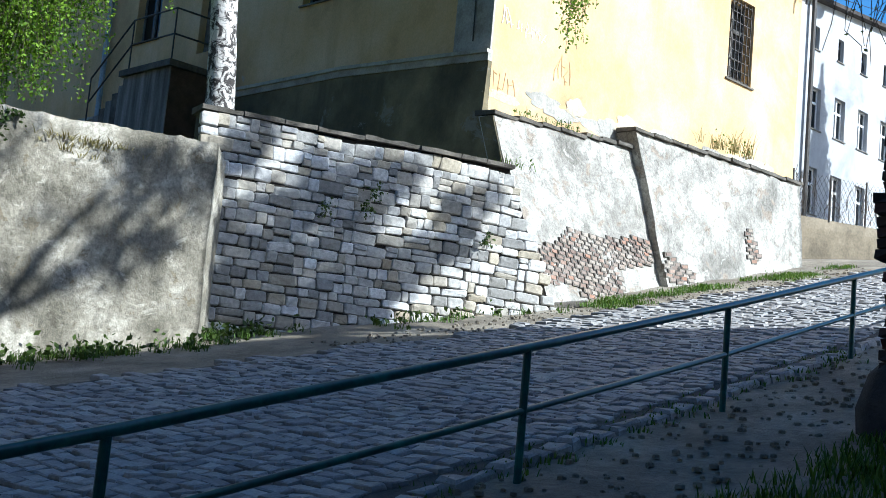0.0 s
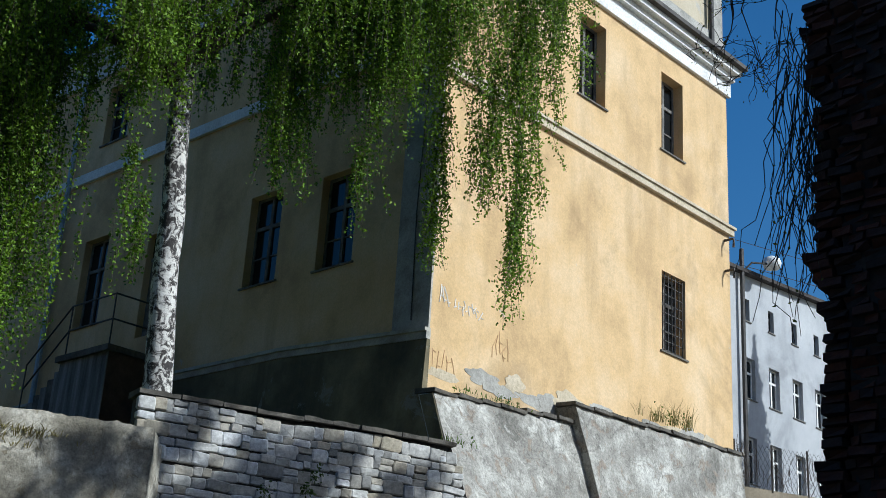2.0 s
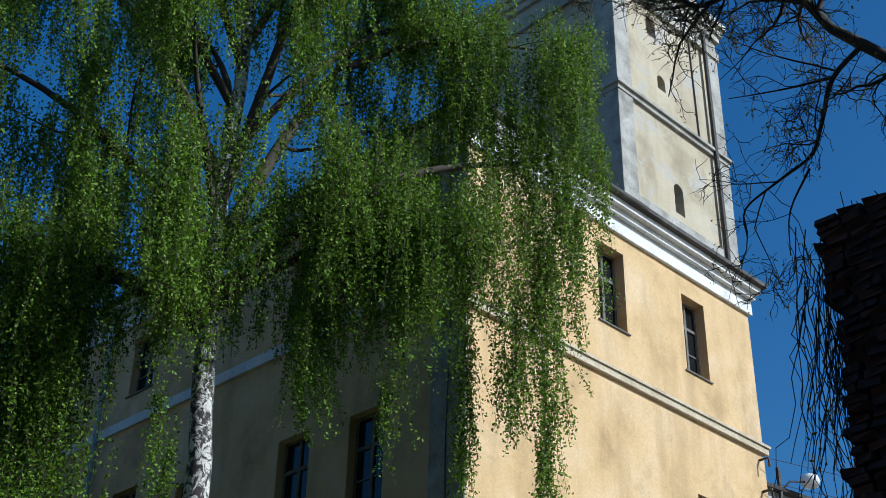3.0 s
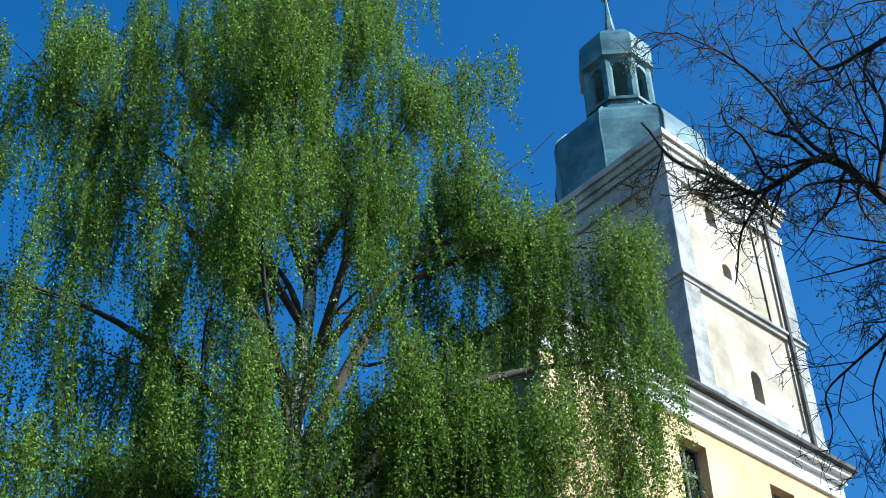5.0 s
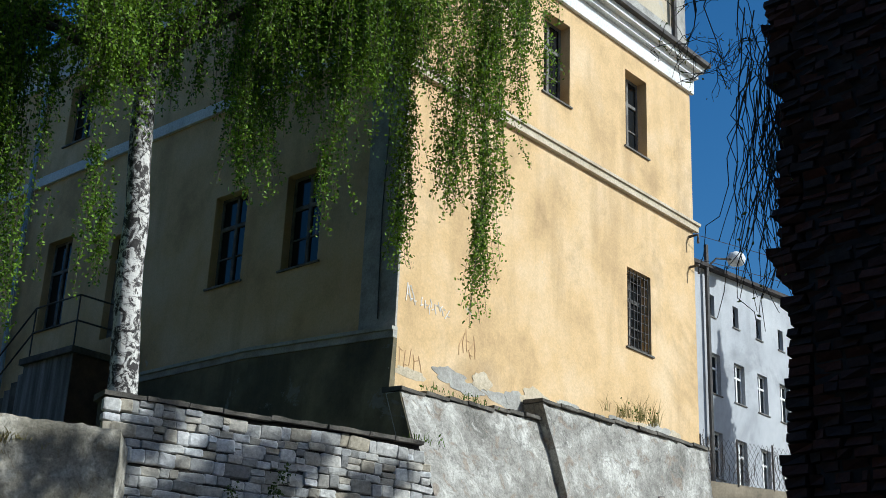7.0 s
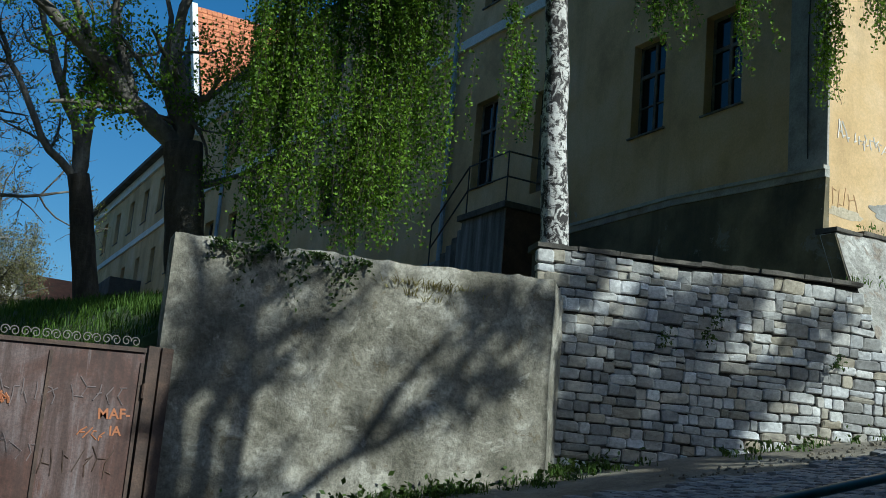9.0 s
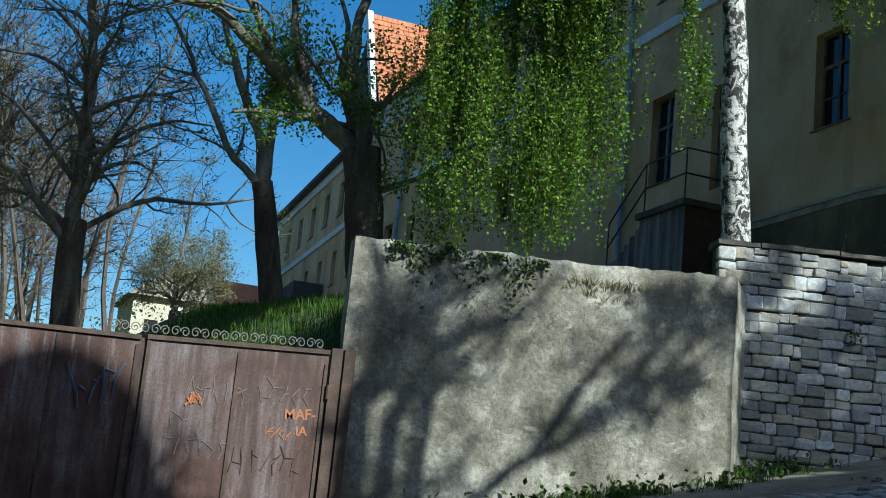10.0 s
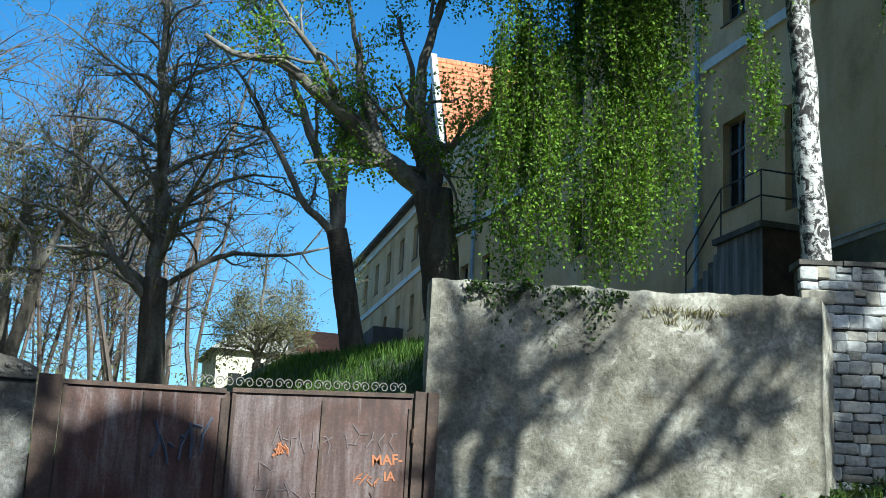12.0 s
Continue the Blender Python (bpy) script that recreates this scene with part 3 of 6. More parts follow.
    lathe(h, lx, ly, [(2.75, 30.47), (2.62, 30.8), (2.62, 31.7), (2.74, 32.4), (2.77, 33.0), (2.68, 33.5), (2.3, 34.0), (1.75, 34.35), (1.5, 34.6)], 8, t)
    hood = part("copper_hood", h, COPPER, ch, "green patinated copper hood")
    for j in range(8):
        w = 2 * math.pi * j / 8 + t
        pts = [(lx + r * math.cos(w), ly + r * math.sin(w), zz) for r, zz in [(2.64, 30.8), (2.64, 31.7), (2.76, 32.4), (2.79, 33.0), (2.70, 33.5), (2.32, 34.0), (1.77, 34.35)]]
        part("seam", Shape().tube(pts, 0.035, 5), COPPER, hood)
    f = Shape()
    lathe(f, lx, ly, [(1.6, 34.603), (1.6, 34.77), (1.3, 34.78), (1.3, 35.25), (1.4, 35.26), (1.4, 35.4), (1.2, 35.41)], 8, t)
    lan = part("lantern", f, COPPER, ch, "open copper-clad lantern with arched openings")
    for j in range(8):
        w0 = 2 * math.pi * j / 8 + t
        p = Vector((lx + 1.12 * math.cos(w0), ly + 1.12 * math.sin(w0), 0))
        post = Shape().tube([(p.x, p.y, 35.35), (p.x, p.y, 37.45)], 0.2, 8)
        part("lantern_post", post, COPPER, lan)
        w1 = 2 * math.pi * (j + 1) / 8 + t
        q = Vector((lx + 1.12 * math.cos(w1), ly + 1.12 * math.sin(w1), 0))
        arch = Shape()
        for i in range(8):
            a0, a1 = i / 8, (i + 1) / 8
            z0 = 36.8 + 0.5 * math.sin(math.pi * a0)
            z1 = 36.8 + 0.5 * math.sin(math.pi * a1)
            A0, A1 = p.lerp(q, a0), p.lerp(q, a1)
            n = (A0 - Vector((lx, ly, 0))).normalized() * 0.12
            arch.hexa([(A0.x + n.x, A0.y + n.y, z0), (A1.x + n.x, A1.y + n.y, z1), (A1.x - n.x, A1.y - n.y, z1), (A0.x - n.x, A0.y - n.y, z0),
                       (A0.x + n.x, A0.y + n.y, 37.45), (A1.x + n.x, A1.y + n.y, 37.45), (A1.x - n.x, A1.y - n.y, 37.45), (A0.x - n.x, A0.y - n.y, 37.45)])
        part("lantern_arch", arch, COPPER, lan)
    g = Shape()
    lathe(g, lx, ly, [(1.25, 37.453), (1.45, 37.57), (1.42, 37.8), (1.46, 38.35), (1.40, 38.8), (1.15, 39.2), (0.7, 39.5), (0.36, 39.8), (0.22, 40.35), (0.1, 41.45), (0.05, 42.25)], 8, t)
    cap = part("lantern_cap", g, COPPER, ch, "green copper onion cap with spire")
    part("spire_ball", lathe(Shape(), lx, ly, [(0.03, 42.15), (0.2, 42.3), (0.26, 42.5), (0.2, 42.7), (0.03, 42.85)], 10), COPPER, cap)
    # rain pipes and cable on the tower and walls
    part("rain_pipe", Shape().tube([(29.0, ty0 - 0.16, 20.6), (28.95, ty0 - 0.16, 25.0), (28.9, ty0 - 0.16, 29.6)], 0.07, 8), IRON, ch, "dark rain pipe down the tower")
    part("cable", Shape().tube([(28.3, ty0 - 0.03, 25.0), (28.25, ty0 - 0.03, 27.2), (28.2, ty0 - 0.03, 29.0)], 0.025, 6), IRON, ch)
    for y, zt, zb in ((32.45, 19.6, 9.4), (52.3, 19.6, 9.4), (57.6, 19.4, 9.0)):
        part("rain_pipe", Shape().tube([(CX - 0.14, y, zb), (CX - 0.14, y, (zb + zt) / 2), (CX - 0.14, y, zt)], 0.08, 8),
             ZINC, ch, "bluish zinc rain pipe")
    part("cable", Shape().tube([(CX - 0.07, 17.95, 9.6), (CX - 0.07, 18.0, 12), (CX - 0.07, 17.9, 15), (CX - 0.07, 18.0, 19)], 0.014, 5), IRON, ch)
    for i in range(2):
        part("insulator", Shape().tube([(29.6, CY - 0.02, 15.0 - 0.9 * i), (29.6, CY - 0.3, 15.0 - 0.9 * i), (29.6, CY - 0.3, 14.75 - 0.9 * i)], 0.04, 6), IRON, ch)
    return ch


ZINC = rough_surface("zinc", (0.20, 0.26, 0.33), (0.32, 0.40, 0.48), (0.42, 0.50, 0.58), 2, 20, 0.5, 0.2, 0.005)
church = build_church()


# ---- retaining walls ----
def slab_wall(name, base, top, thick, mat, label, steps=24, rise=14, rough=0.03, deep=0.6):
    """A wall between two ground points, leaning from base line to top line, with an uneven worn face."""
    (ax, ay), (bx, by) = base
    (cx, cy, cz), (dx, dy, dz) = top
    s = Shape()
    back = Vector((-(by - ay), bx - ax, 0)).normalized() * thick
    for j in range(rise + 1):
        for i in range(steps + 1):
            u, w = i / steps, j / rise
            p = Vector((ax + (bx - ax) * u, ay + (by - ay) * u, 0))
            p.z = gz(p.x, p.y) - deep
            q = Vector((cx + (dx - cx) * u, cy + (dy - cy) * u, cz + (dz - cz) * u))
            r = p.lerp(q, w)
            r += back.normalized() * (noise.noise(r * 0.8) * rough * 1.5 + noise.noise(r * 3.1) * rough)
            if j == rise:
                r.z += noise.noise(r * 1.7) * 0.06 + noise.noise(r * 6.0) * 0.035
            s.v.append(tuple(r))
    n = steps + 1
    for j in range(rise):
        for i in range(steps):
            s.f.append((j * n + i, j * n + i + 1, (j + 1) * n + i + 1, (j + 1) * n + i))
    k = len(s.v)
    for i in range(n):
        t = Vector(s.v[rise * n + i]) + back
        s.v.append(tuple(t))
    for i in range(n):
        t = Vector(s.v[i]) + back
        s.v.append(tuple(t))
    for i in range(steps):
        s.f.append((rise * n + i, rise * n + i + 1, k + i + 1, k + i))
        s.f.append((k + i, k + i + 1, k + n + i + 1, k + n + i))
    s.f.append(tuple([j * n for j in range(rise, -1, -1)] + [k + n, k]))
    s.f.append(tuple([j * n + steps for j in range(rise + 1)] + [k + steps, k + n + steps]))
    ob = s.make(name, mat, None, label, True)
    ob.data.polygons.foreach_set("use_smooth", [len(p.vertices) == 4 for p in ob.data.polygons])
    return tagged(ob, category="wall", kind="structure")


concrete_wall = slab_wall("wall_concrete", ((5.42, 17.64), (11.3, 16.55)), ((5.46, 17.66, 5.60), (11.3, 16.6, 5.78)), 0.5, CONCRETE,
                          "old grey rendered retaining wall with stains and cracks", 56, 30, 0.035)
concrete_end = slab_wall("wall_concrete_end", ((11.3, 16.55), (12.3, 17.6)), ((11.3, 16.6, 5.74), (12.3, 17.6, 5.7)), 0.4, CONCRETE,
                         "turned end of the rendered retaining wall", 8, 20, 0.02)
SA, SB = Vector((11.62, 17.28, 0)), Vector((17.75, 15.22, 0))
stone_core = slab_wall("wall_stone", ((11.62, 17.32), (18.12, 15.14)), ((11.55, 17.42, 6.5), (16.9, 15.62, 6.5)), 0.6, MORTAR,
                       "dry-looking retaining wall of coursed grey fieldstones", 30, 20, 0.01)
buttress_1 = slab_wall("wall_buttress_1", ((18.0, 15.45), (23.25, 16.5)), ((17.95, 17.1, 7.95), (22.6, 17.1, 8.28)), 0.36, BUTTRESS,
                       "battered retaining wall, grey render falling off red bricks", 30, 20, 0.03)
buttress_2 = slab_wall("wall_buttress_2", ((23.25, 16.32), (29.68, 16.89)), ((22.3, 16.93, 8.62), (29.5, 17.05, 8.9)), 0.9, BUTTRESS,
                       "battered pale rendered retaining wall with peeling patches", 30, 20, 0.03)


def coping(name, a, b, z0, z1, wide, label):
    a, b = Vector(a), Vector(b)
    d = (b - a).normalized()
    n = Vector((-d.y, d.x, 0))
    length, u, rng = (b - a).length, 0.0, random.Random(11)
    top = empty(name, (a.x, a.y, z0))
    tagged(top, label, "coping", kind="structure")
    while u < length - 0.1:
        w = min(rng.uniform(0.5, 0.95), length - u)
        s = Shape()
        p, q = a + d * (u + 0.008), a + d * (u + w - 0.008)
        zz = z0 + (z1 - z0) * u / length + rng.uniform(-0.015, 0.02)
        f, g = n * -0.07 + n * rng.uniform(-0.03, 0.03), n * wide
        k = 5
        for c in range(k):
            a0, a1 = c / k, (c + 1) / k
            e0, e1 = p.lerp(q, a0), p.lerp(q, a1)

            def worn(at, side, lift, e):
                n3 = noise.noise((at.x * 4, at.y * 4, side * 3 + lift * 9))
                return ((at + e + n * 0.03 * n3).x, (at + e + n * 0.03 * n3).y, zz + lift + (0.03 * n3 if lift > 0 else 0))
            s.hexa([worn(e0, 0, 0, f), worn(e1, 0, 0, f), worn(e1, 1, 0, g), worn(e0, 1, 0, g),
                    worn(e0, 0, 0.075, f), worn(e1, 0, 0.075, f), worn(e1, 1, 0.11, g), worn(e0, 1, 0.11, g)])
        part("coping_stone", s, COPING, top)
        u += w
    return top


COPING = rough_surface("dark_coping", (0.06, 0.055, 0.045), (0.11, 0.10, 0.085), (0.19, 0.17, 0.14), 2.2, 18, 0.95, 0.7, 0.03)
coping("coping_1", (11.45, 17.42, 0), (16.95, 15.57, 0), 6.5, 6.52, 0.6, "dark mossy slabs on the stone wall")
coping("coping_2", (17.9, 17.1, 0), (22.55, 17.1, 0), 7.97, 8.3, 0.5, "dark crumbling ledge on the battered wall")
coping("coping_3", (22.2, 16.93, 0), (29.55, 17.05, 0), 8.64, 8.92, 0.5, "dark thin ledge on the battered wall")


# ---- terrace behind the walls ----
def terrace_z(x, y):
    t = max(0.0, min(1.0, (x - 9.0) / 7.0))
    base = 5.2 + 0.9 * t + 0.11 * min(max(0.0, y - 17.0), 20.0)
    dip = max(0.0, min(1.0, (9.0 - x) / 2.2))
    base -= 0.45 * dip * dip * (3 - 2 * dip)
    left = max(0.0, min(1.0, (x - 3.2) / 3.6))
    left = left * left * (3 - 2 * left)
    low = 2.6 + 0.08 * max(0.0, min(y - 17.0, 60.0))
    return low + (base - low) * left


def build_terrace():
    xs = [-70, -40, -25, -15, -9] + list(np.arange(-6, 18.4, 0.6)) + [18.2]
    ys = list(np.arange(18.05, 48, 0.6)) + list(range(50, 150, 6)) + [220, 400]
    v = []
    ys = [18.0] + ys
    for row, y in enumerate(ys):
        for x in xs:
            yy = y
            if y < 18.1:
                yy = 18.05 if x < 5.5 else (17.95 if x < 11.5 else (17.9 - (x - 11.55) * 0.337 if x < 16.6 else 17.35))
            v.append((x, yy, terrace_z(x, yy) + 0.14 * noise.noise((x * 0.6, yy * 0.6, 3)) if row else -3.0))
    n = len(xs)
    f = [(j * n + i, j * n + i + 1, (j + 1) * n + i + 1, (j + 1) * n + i) for j in range(len(ys) - 1) for i in range(n - 1)]
    ob = link_mesh("ground_terrace", v, f, SOIL, smooth=True)
    return tagged(ob, "grassy mound and yard behind the walls", "ground", kind="structure")


terrace = build_terrace()


# ---- railing ----
def build_railing():
    r = empty("railing", (7.47, 6.55, 1.35))
    tagged(r, "dark green painted tube railing along the cobbled street", "railing")
    posts = [(3.60, 5.98), (7.47, 6.55), (11.0, 7.07), (14.93, 7.80), (18.8, 8.5)]
    tops = []
    for x, y in posts:
        z = gz(x, y)
        p = part("post", Shape().tube([(x, y, z - 0.25), (x, y, z + 0.995)], 0.032, 12), RAIL, r, smooth=False)
        tops.append(Vector((x, y, z + 1.0)))
    tops[0].z += 0.02
    ends = [tops[0] + (tops[0] - tops[1]) * 0.9] + tops
    part("top_rail", Shape().tube(ends, 0.036, 12), RAIL, r, "glossy worn top rail", True)
    part("mid_rail", Shape().tube([e - Vector((0, 0, 0.48)) for e in ends], 0.026, 10), RAIL, r, "", True)
    return r


railing = build_railing()


# ---- gate ----
GY = 17.5


def build_gate():
    g = empty("gate", (2.8, GY, 1.2))
    tagged(g, "large rusty brown sheet-steel double gate with scratched writing", "gate")
    for a, b, za, zb in ((0.49, 2.60, 3.66, 3.72), (2.68, 5.22, 3.74, 3.88)):
        leaf = part("gate_leaf", Shape().hexa([(a, GY, 0.9), (b, GY, 0.9), (b, GY + 0.02, 0.9), (a, GY + 0.02, 0.9), (a, GY, za), (b, GY, zb), (b, GY + 0.02, zb), (a, GY + 0.02, za)]), RUST, g, "rust-brown steel sheet with worn paint")
        rim = Shape()
        rim.hexa([(a, GY - 0.035, za - 0.05), (b, GY - 0.035, zb - 0.05), (b, GY + 0.06, zb - 0.05), (a, GY + 0.06, za - 0.05),
                  (a, GY - 0.035, za + 0.012), (b, GY - 0.035, zb + 0.012), (b, GY + 0.06, zb + 0.012), (a, GY + 0.06, za + 0.012)])
        part("gate_rim", rim, RUST_EDGE, leaf)
        for u in (a + 0.03, (a + b) / 2, b - 0.03):
            part("gate_bar", Shape().box(u - 0.025, GY - 0.022, 0.95, u + 0.025, GY - 0.002, za - 0.06), RUST_EDGE, leaf)
    for x, z, k in ((0.33, 3.72, 0.15), (5.33, 3.93, 0.08), (5.52, 3.93, 0.08)):
        part("gate_post", Shape().box(x - k, GY - 0.03, 0.9, x + k, GY + 0.14, z), RUST_EDGE, g)
    # dark strip added behind the leaves so that the gap reads as shade
    part("gap_backing", Shape().box(2.57, GY + 0.024, 0.9, 2.71, GY + 0.07, 3.7), RUST_EDGE, g)
    for z in (1.6, 3.3):
        part("hinge", Shape().tube([(5.24, GY - 0.05, z - 0.1), (5.24, GY - 0.05, z + 0.1)], 0.03, 8), RUST_EDGE, g)
    # scrolled crest
    rng = random.Random(5)
    for i in range(11):
        x = 2.3 + i * 0.27
        z = 3.74 + 0.055 * max(0.0, x - 2.68)
        s = Shape()
        for sgn in (-1, 1):
            pts = []
            for k in range(18):
                w = k / 17 * 2.6 * math.pi
                rr = 0.075 * (1 - k / 24)
                pts.append((x + sgn * (0.065 - rr * math.cos(w) * 0.9 + 0.0), GY + 0.02, z + 0.09 + rr * math.sin(w)))
            s.tube(pts, 0.008, 5)
        part("scroll", s, SCROLL, g, "thin scrolled iron crest")
    return g


SCROLL = material("weathered_iron", (0.22, 0.20, 0.17), 0.7)
gate = build_gate()
gate_pillar = slab_wall("pillar_gate", ((-0.85, 17.44), (0.17, 17.44)), ((-0.80, 17.47, 3.74), (0.16, 17.47, 3.68)), 0.6, SHADED_PILLAR,
                        "rendered gate pillar with crumbling cap and bare bricks", 8, 16, 0.03)


def build_pillar_cap():
    """Crumbling rounded cap of the pillar, with loose lumps of mortar and stone."""
    rng = random.Random(83)
    s = Shape()
    for i in range(12):
        a, b = i / 12, (i + 1) / 12
        xa, xb = -0.82 + 0.98 * a, -0.82 + 0.98 * b
        za, zb = (3.74 + 0.17 * math.sin(math.pi * (0.12 + 0.80 * t)) + 0.03 * noise.noise((t * 9, 2, 0)) for t in (a, b))
        s.hexa([(xa, 17.40, 3.62), (xb, 17.40, 3.62), (xb, 18.08, 3.62), (xa, 18.08, 3.62), (xa, 17.44, za), (xb, 17.44, zb), (xb, 18.04, za + 0.05), (xa, 18.04, za + 0.05)])
    part("cap", s, COPING, gate_pillar, "dark rounded crumbling cap")
    for _ in range(34):
        x = rng.uniform(-0.78, 0.1)
        r = rng.uniform(0.02, 0.055)
        z = 3.66 + 0.16 * math.sin(math.pi * (0.12 + 0.80 * (x + 0.82) / 0.98)) * rng.random()
        lump = lathe(Shape(), x, 17.41 + rng.uniform(0, 0.03), [(r * 0.6, z - r * 0.5), (r, z), (r * 0.7, z + r * 0.6), (r * 0.2, z + r * 0.8)], 6, rng.random())
        part("rubble", lump, SHADED_PILLAR, gate_pillar)


build_pillar_cap()


# ---- trees ----
def tree_path(rng, a, b, steps, bend, sag=0.0):
    a, b = Vector(a), Vector(b)
    d = b - a
    side = d.cross(Vector((0, 0, 1)))
    side = side.normalized() if side.length > 0.01 else Vector((1, 0, 0))
    k1, k2 = rng.uniform(-bend, bend), rng.uniform(-bend, bend)
    out = []
    for i in range(steps + 1):
        t = i / steps
        p = a + d * t + side * (math.sin(t * math.pi) * k1 + math.sin(t * 2 * math.pi) * k2 * 0.5) * d.length
        p.z += math.sin(t * math.pi) * sag * d.length
        out.append(p)
    return out


def taper(r0, r1, n):
    return [r0 + (r1 - r0) * i / n for i in range(n + 1)]


def leaf_at(s, p, size, rng):
    a = Vector((rng.gauss(0, 1), rng.gauss(0, 1), rng.gauss(0, 1))).normalized()
    b = a.cross(Vector((rng.gauss(0, 1), rng.gauss(0, 1), rng.gauss(0, 1)))).normalized()
    k = len(s.v)
    s.v += [tuple(p - a * size), tuple(p + b * size * 0.6), tuple(p + a * size), tuple(p - b * size * 0.6)]
    s.f.append((k, k + 1, k + 2, k + 3))


def branching(rng, wood, path, r0, levels, spread, tips, n=7, ratio=0.55, twig=0.008, up=0.25, density=1.0):
    """Side branches along a limb, again and again; collects the outermost points."""
    if levels == 0:
        tips += path[len(path) // 3:]
        return
    length = sum((q - p).length for p, q in zip(path, path[1:]))
    count = max(2, int((3 + levels * 1.5) * density))
    for i in range(count):
        t = rng.uniform(0.25, 1.0)
        k = min(int(t * (len(path) - 1)), len(path) - 2)
        p = path[k].lerp(path[k + 1], t * (len(path) - 1) - k)
        d = (path[k + 1] - path[k]).normalized()
        v = (d + Vector((rng.gauss(0, 1), rng.gauss(0, 1), rng.gauss(0, 0.8))).normalized() * spread + Vector((0, 0, up))).normalized()
        ln = length * ratio * rng.uniform(0.6, 1.15)
        q = tree_path(rng, p, p + v * ln, 5 if levels > 1 else 4, 0.14)
        r = max(twig, r0 * 0.38 * (1.1 - t * 0.5))
        wood.tube(q, taper(r, max(twig * 0.7, r * 0.35), len(q) - 1), n if levels > 1 else 4, False)
        branching(rng, wood, q, r, levels - 1, spread, tips, max(4, n - 1), ratio, twig, up, density)


def build_birch():
    rng = random.Random(21)
    tree = empty("birch_tree", (12.45, 18.40, 6.2))
    tagged(tree, "tall weeping birch with white bark and hanging green foliage", "tree")
    stem = [(12.50, 18.36, 5.3), (12.42, 18.40, 7.2), (12.34, 18.46, 9.2), (12.26, 18.5, 11.2), (12.14, 18.58, 13.6), (12.12, 18.6, 16.0), (12.22, 18.54, 18.5), (12.22, 18.54, 20.4), (12.14, 18.6, 23.0), (12.08, 18.64, 26.0), (12.0, 18.6, 29.5), (11.9, 18.6, 32.0)]
    rad = [0.33, 0.25, 0.22, 0.205, 0.20, 0.18, 0.14, 0.125, 0.10, 0.08, 0.05, 0.02]
    fine, fr = [], []
    for i in range(len(stem) - 1):
        for k in range(4):
            t = k / 4
            p = Vector(stem[i]).lerp(Vector(stem[i + 1]), t)
            fine.append(p + Vector((noise.noise(p * 0.9), noise.noise(p * 0.9 + Vector((9, 0, 0))), 0)) * 0.05)
            fr.append((rad[i] * (1 - t) + rad[i + 1] * t) * (1 + 0.10 * noise.noise(p * 2.3)))
    part("trunk", Shape().tube(fine, fr, 14), WHITE_BARK, tree, "white bark with black fissures", True)
    limbs = [  # from, to, radius
        ((12.1, 18.6, 14.2), (14.6, 16.7, 21.0), 0.13), ((12.1, 18.6, 15.4), (13.6, 17.4, 23.5), 0.11), ((12.15, 18.6, 13.4), (17.6, 15.0, 17.6), 0.12),
        ((14.0, 17.2, 19.3), (17.9, 14.6, 20.6), 0.07), ((12.1, 18.6, 13.0), (16.4, 15.8, 15.8), 0.09), ((12.1, 18.6, 16.5), (16.8, 15.9, 22.0), 0.08),
        ((12.15, 18.55, 12.6), (9.0, 20.1, 13.4), 0.10), ((12.15, 18.55, 12.9), (7.4, 20.9, 14.0), 0.10), ((12.1, 18.6, 14.4), (7.0, 20.8, 17.8), 0.10),
        ((12.1, 18.6, 16.0), (8.2, 20.6, 21.5), 0.10), ((12.2, 18.5, 19.0), (8.6, 20.4, 25.5), 0.08), ((12.2, 18.5, 19.5), (14.6, 16.8, 26.5), 0.07),
        ((12.2, 18.5, 21.5), (10.2, 19.8, 28.5), 0.06), ((12.1, 18.6, 23.0), (13.4, 17.6, 29.5), 0.05), ((12.1, 18.6, 15.0), (10.0, 17.0, 19.0), 0.07),
        ((12.1, 18.6, 17.0), (12.6, 21.8, 22.5), 0.08), ((12.1, 18.6, 20.0), (10.6, 16.8, 25.0), 0.06), ((12.15, 18.55, 12.8), (10.6, 17.2, 15.0), 0.06),
        ((12.1, 18.6, 25.0), (10.6, 19.4, 31.0), 0.04), ((12.1, 18.6, 14.0), (14.2, 16.9, 16.2), 0.06), ((12.1, 18.6, 18.0), (6.2, 21.6, 24.0), 0.07)]
    tips = []
    for a, b, r in limbs:
        wood = Shape()
        far = math.hypot(b[0] - a[0], b[1] - a[1])
        path = tree_path(rng, a, b, 9, 0.07, 0.10 if far > 2.5 else 0.02)
        wood.tube(path, taper(r * 1.35, r * 0.3, 9), 8, False)
        sub = []
        branching(rng, wood, path, r, 2, 0.9, sub, 6, 0.38, 0.010, 0.1, 0.85)
        part("limb", wood, TWIG, tree, "", True)
        tips += sub + path[5:]
    leaves, strands = Shape(), Shape()
    rng = random.Random(22)

    def hang(q, length, dense=1.0):
        """One hanging twig with its leaves."""
        sway = Vector((rng.gauss(0.02, 0.04), rng.gauss(0, 0.04), 0))
        pts = [q + sway * (i * i / 12) * length - Vector((0, 0, length * i / 5)) for i in range(6)]
        if pts[-1].z < terrace_z(q.x, q.y) + 0.2 or (pts[-1].y > 17.3 and pts[-1].x > 17.9):
            return
        strands.tube(pts, 0.004, 3, False)
        z = 0.0
        while z < length:
            c = q + sway * (25 * (z / length) ** 2 / 12) * length - Vector((0, 0, z))
            c += Vector((rng.gauss(0, 0.055), rng.gauss(0, 0.055), rng.gauss(0, 0.03)))
            leaf_at(leaves, c, rng.uniform(0.026, 0.046), rng)
            z += rng.uniform(0.014, 0.032) / dense
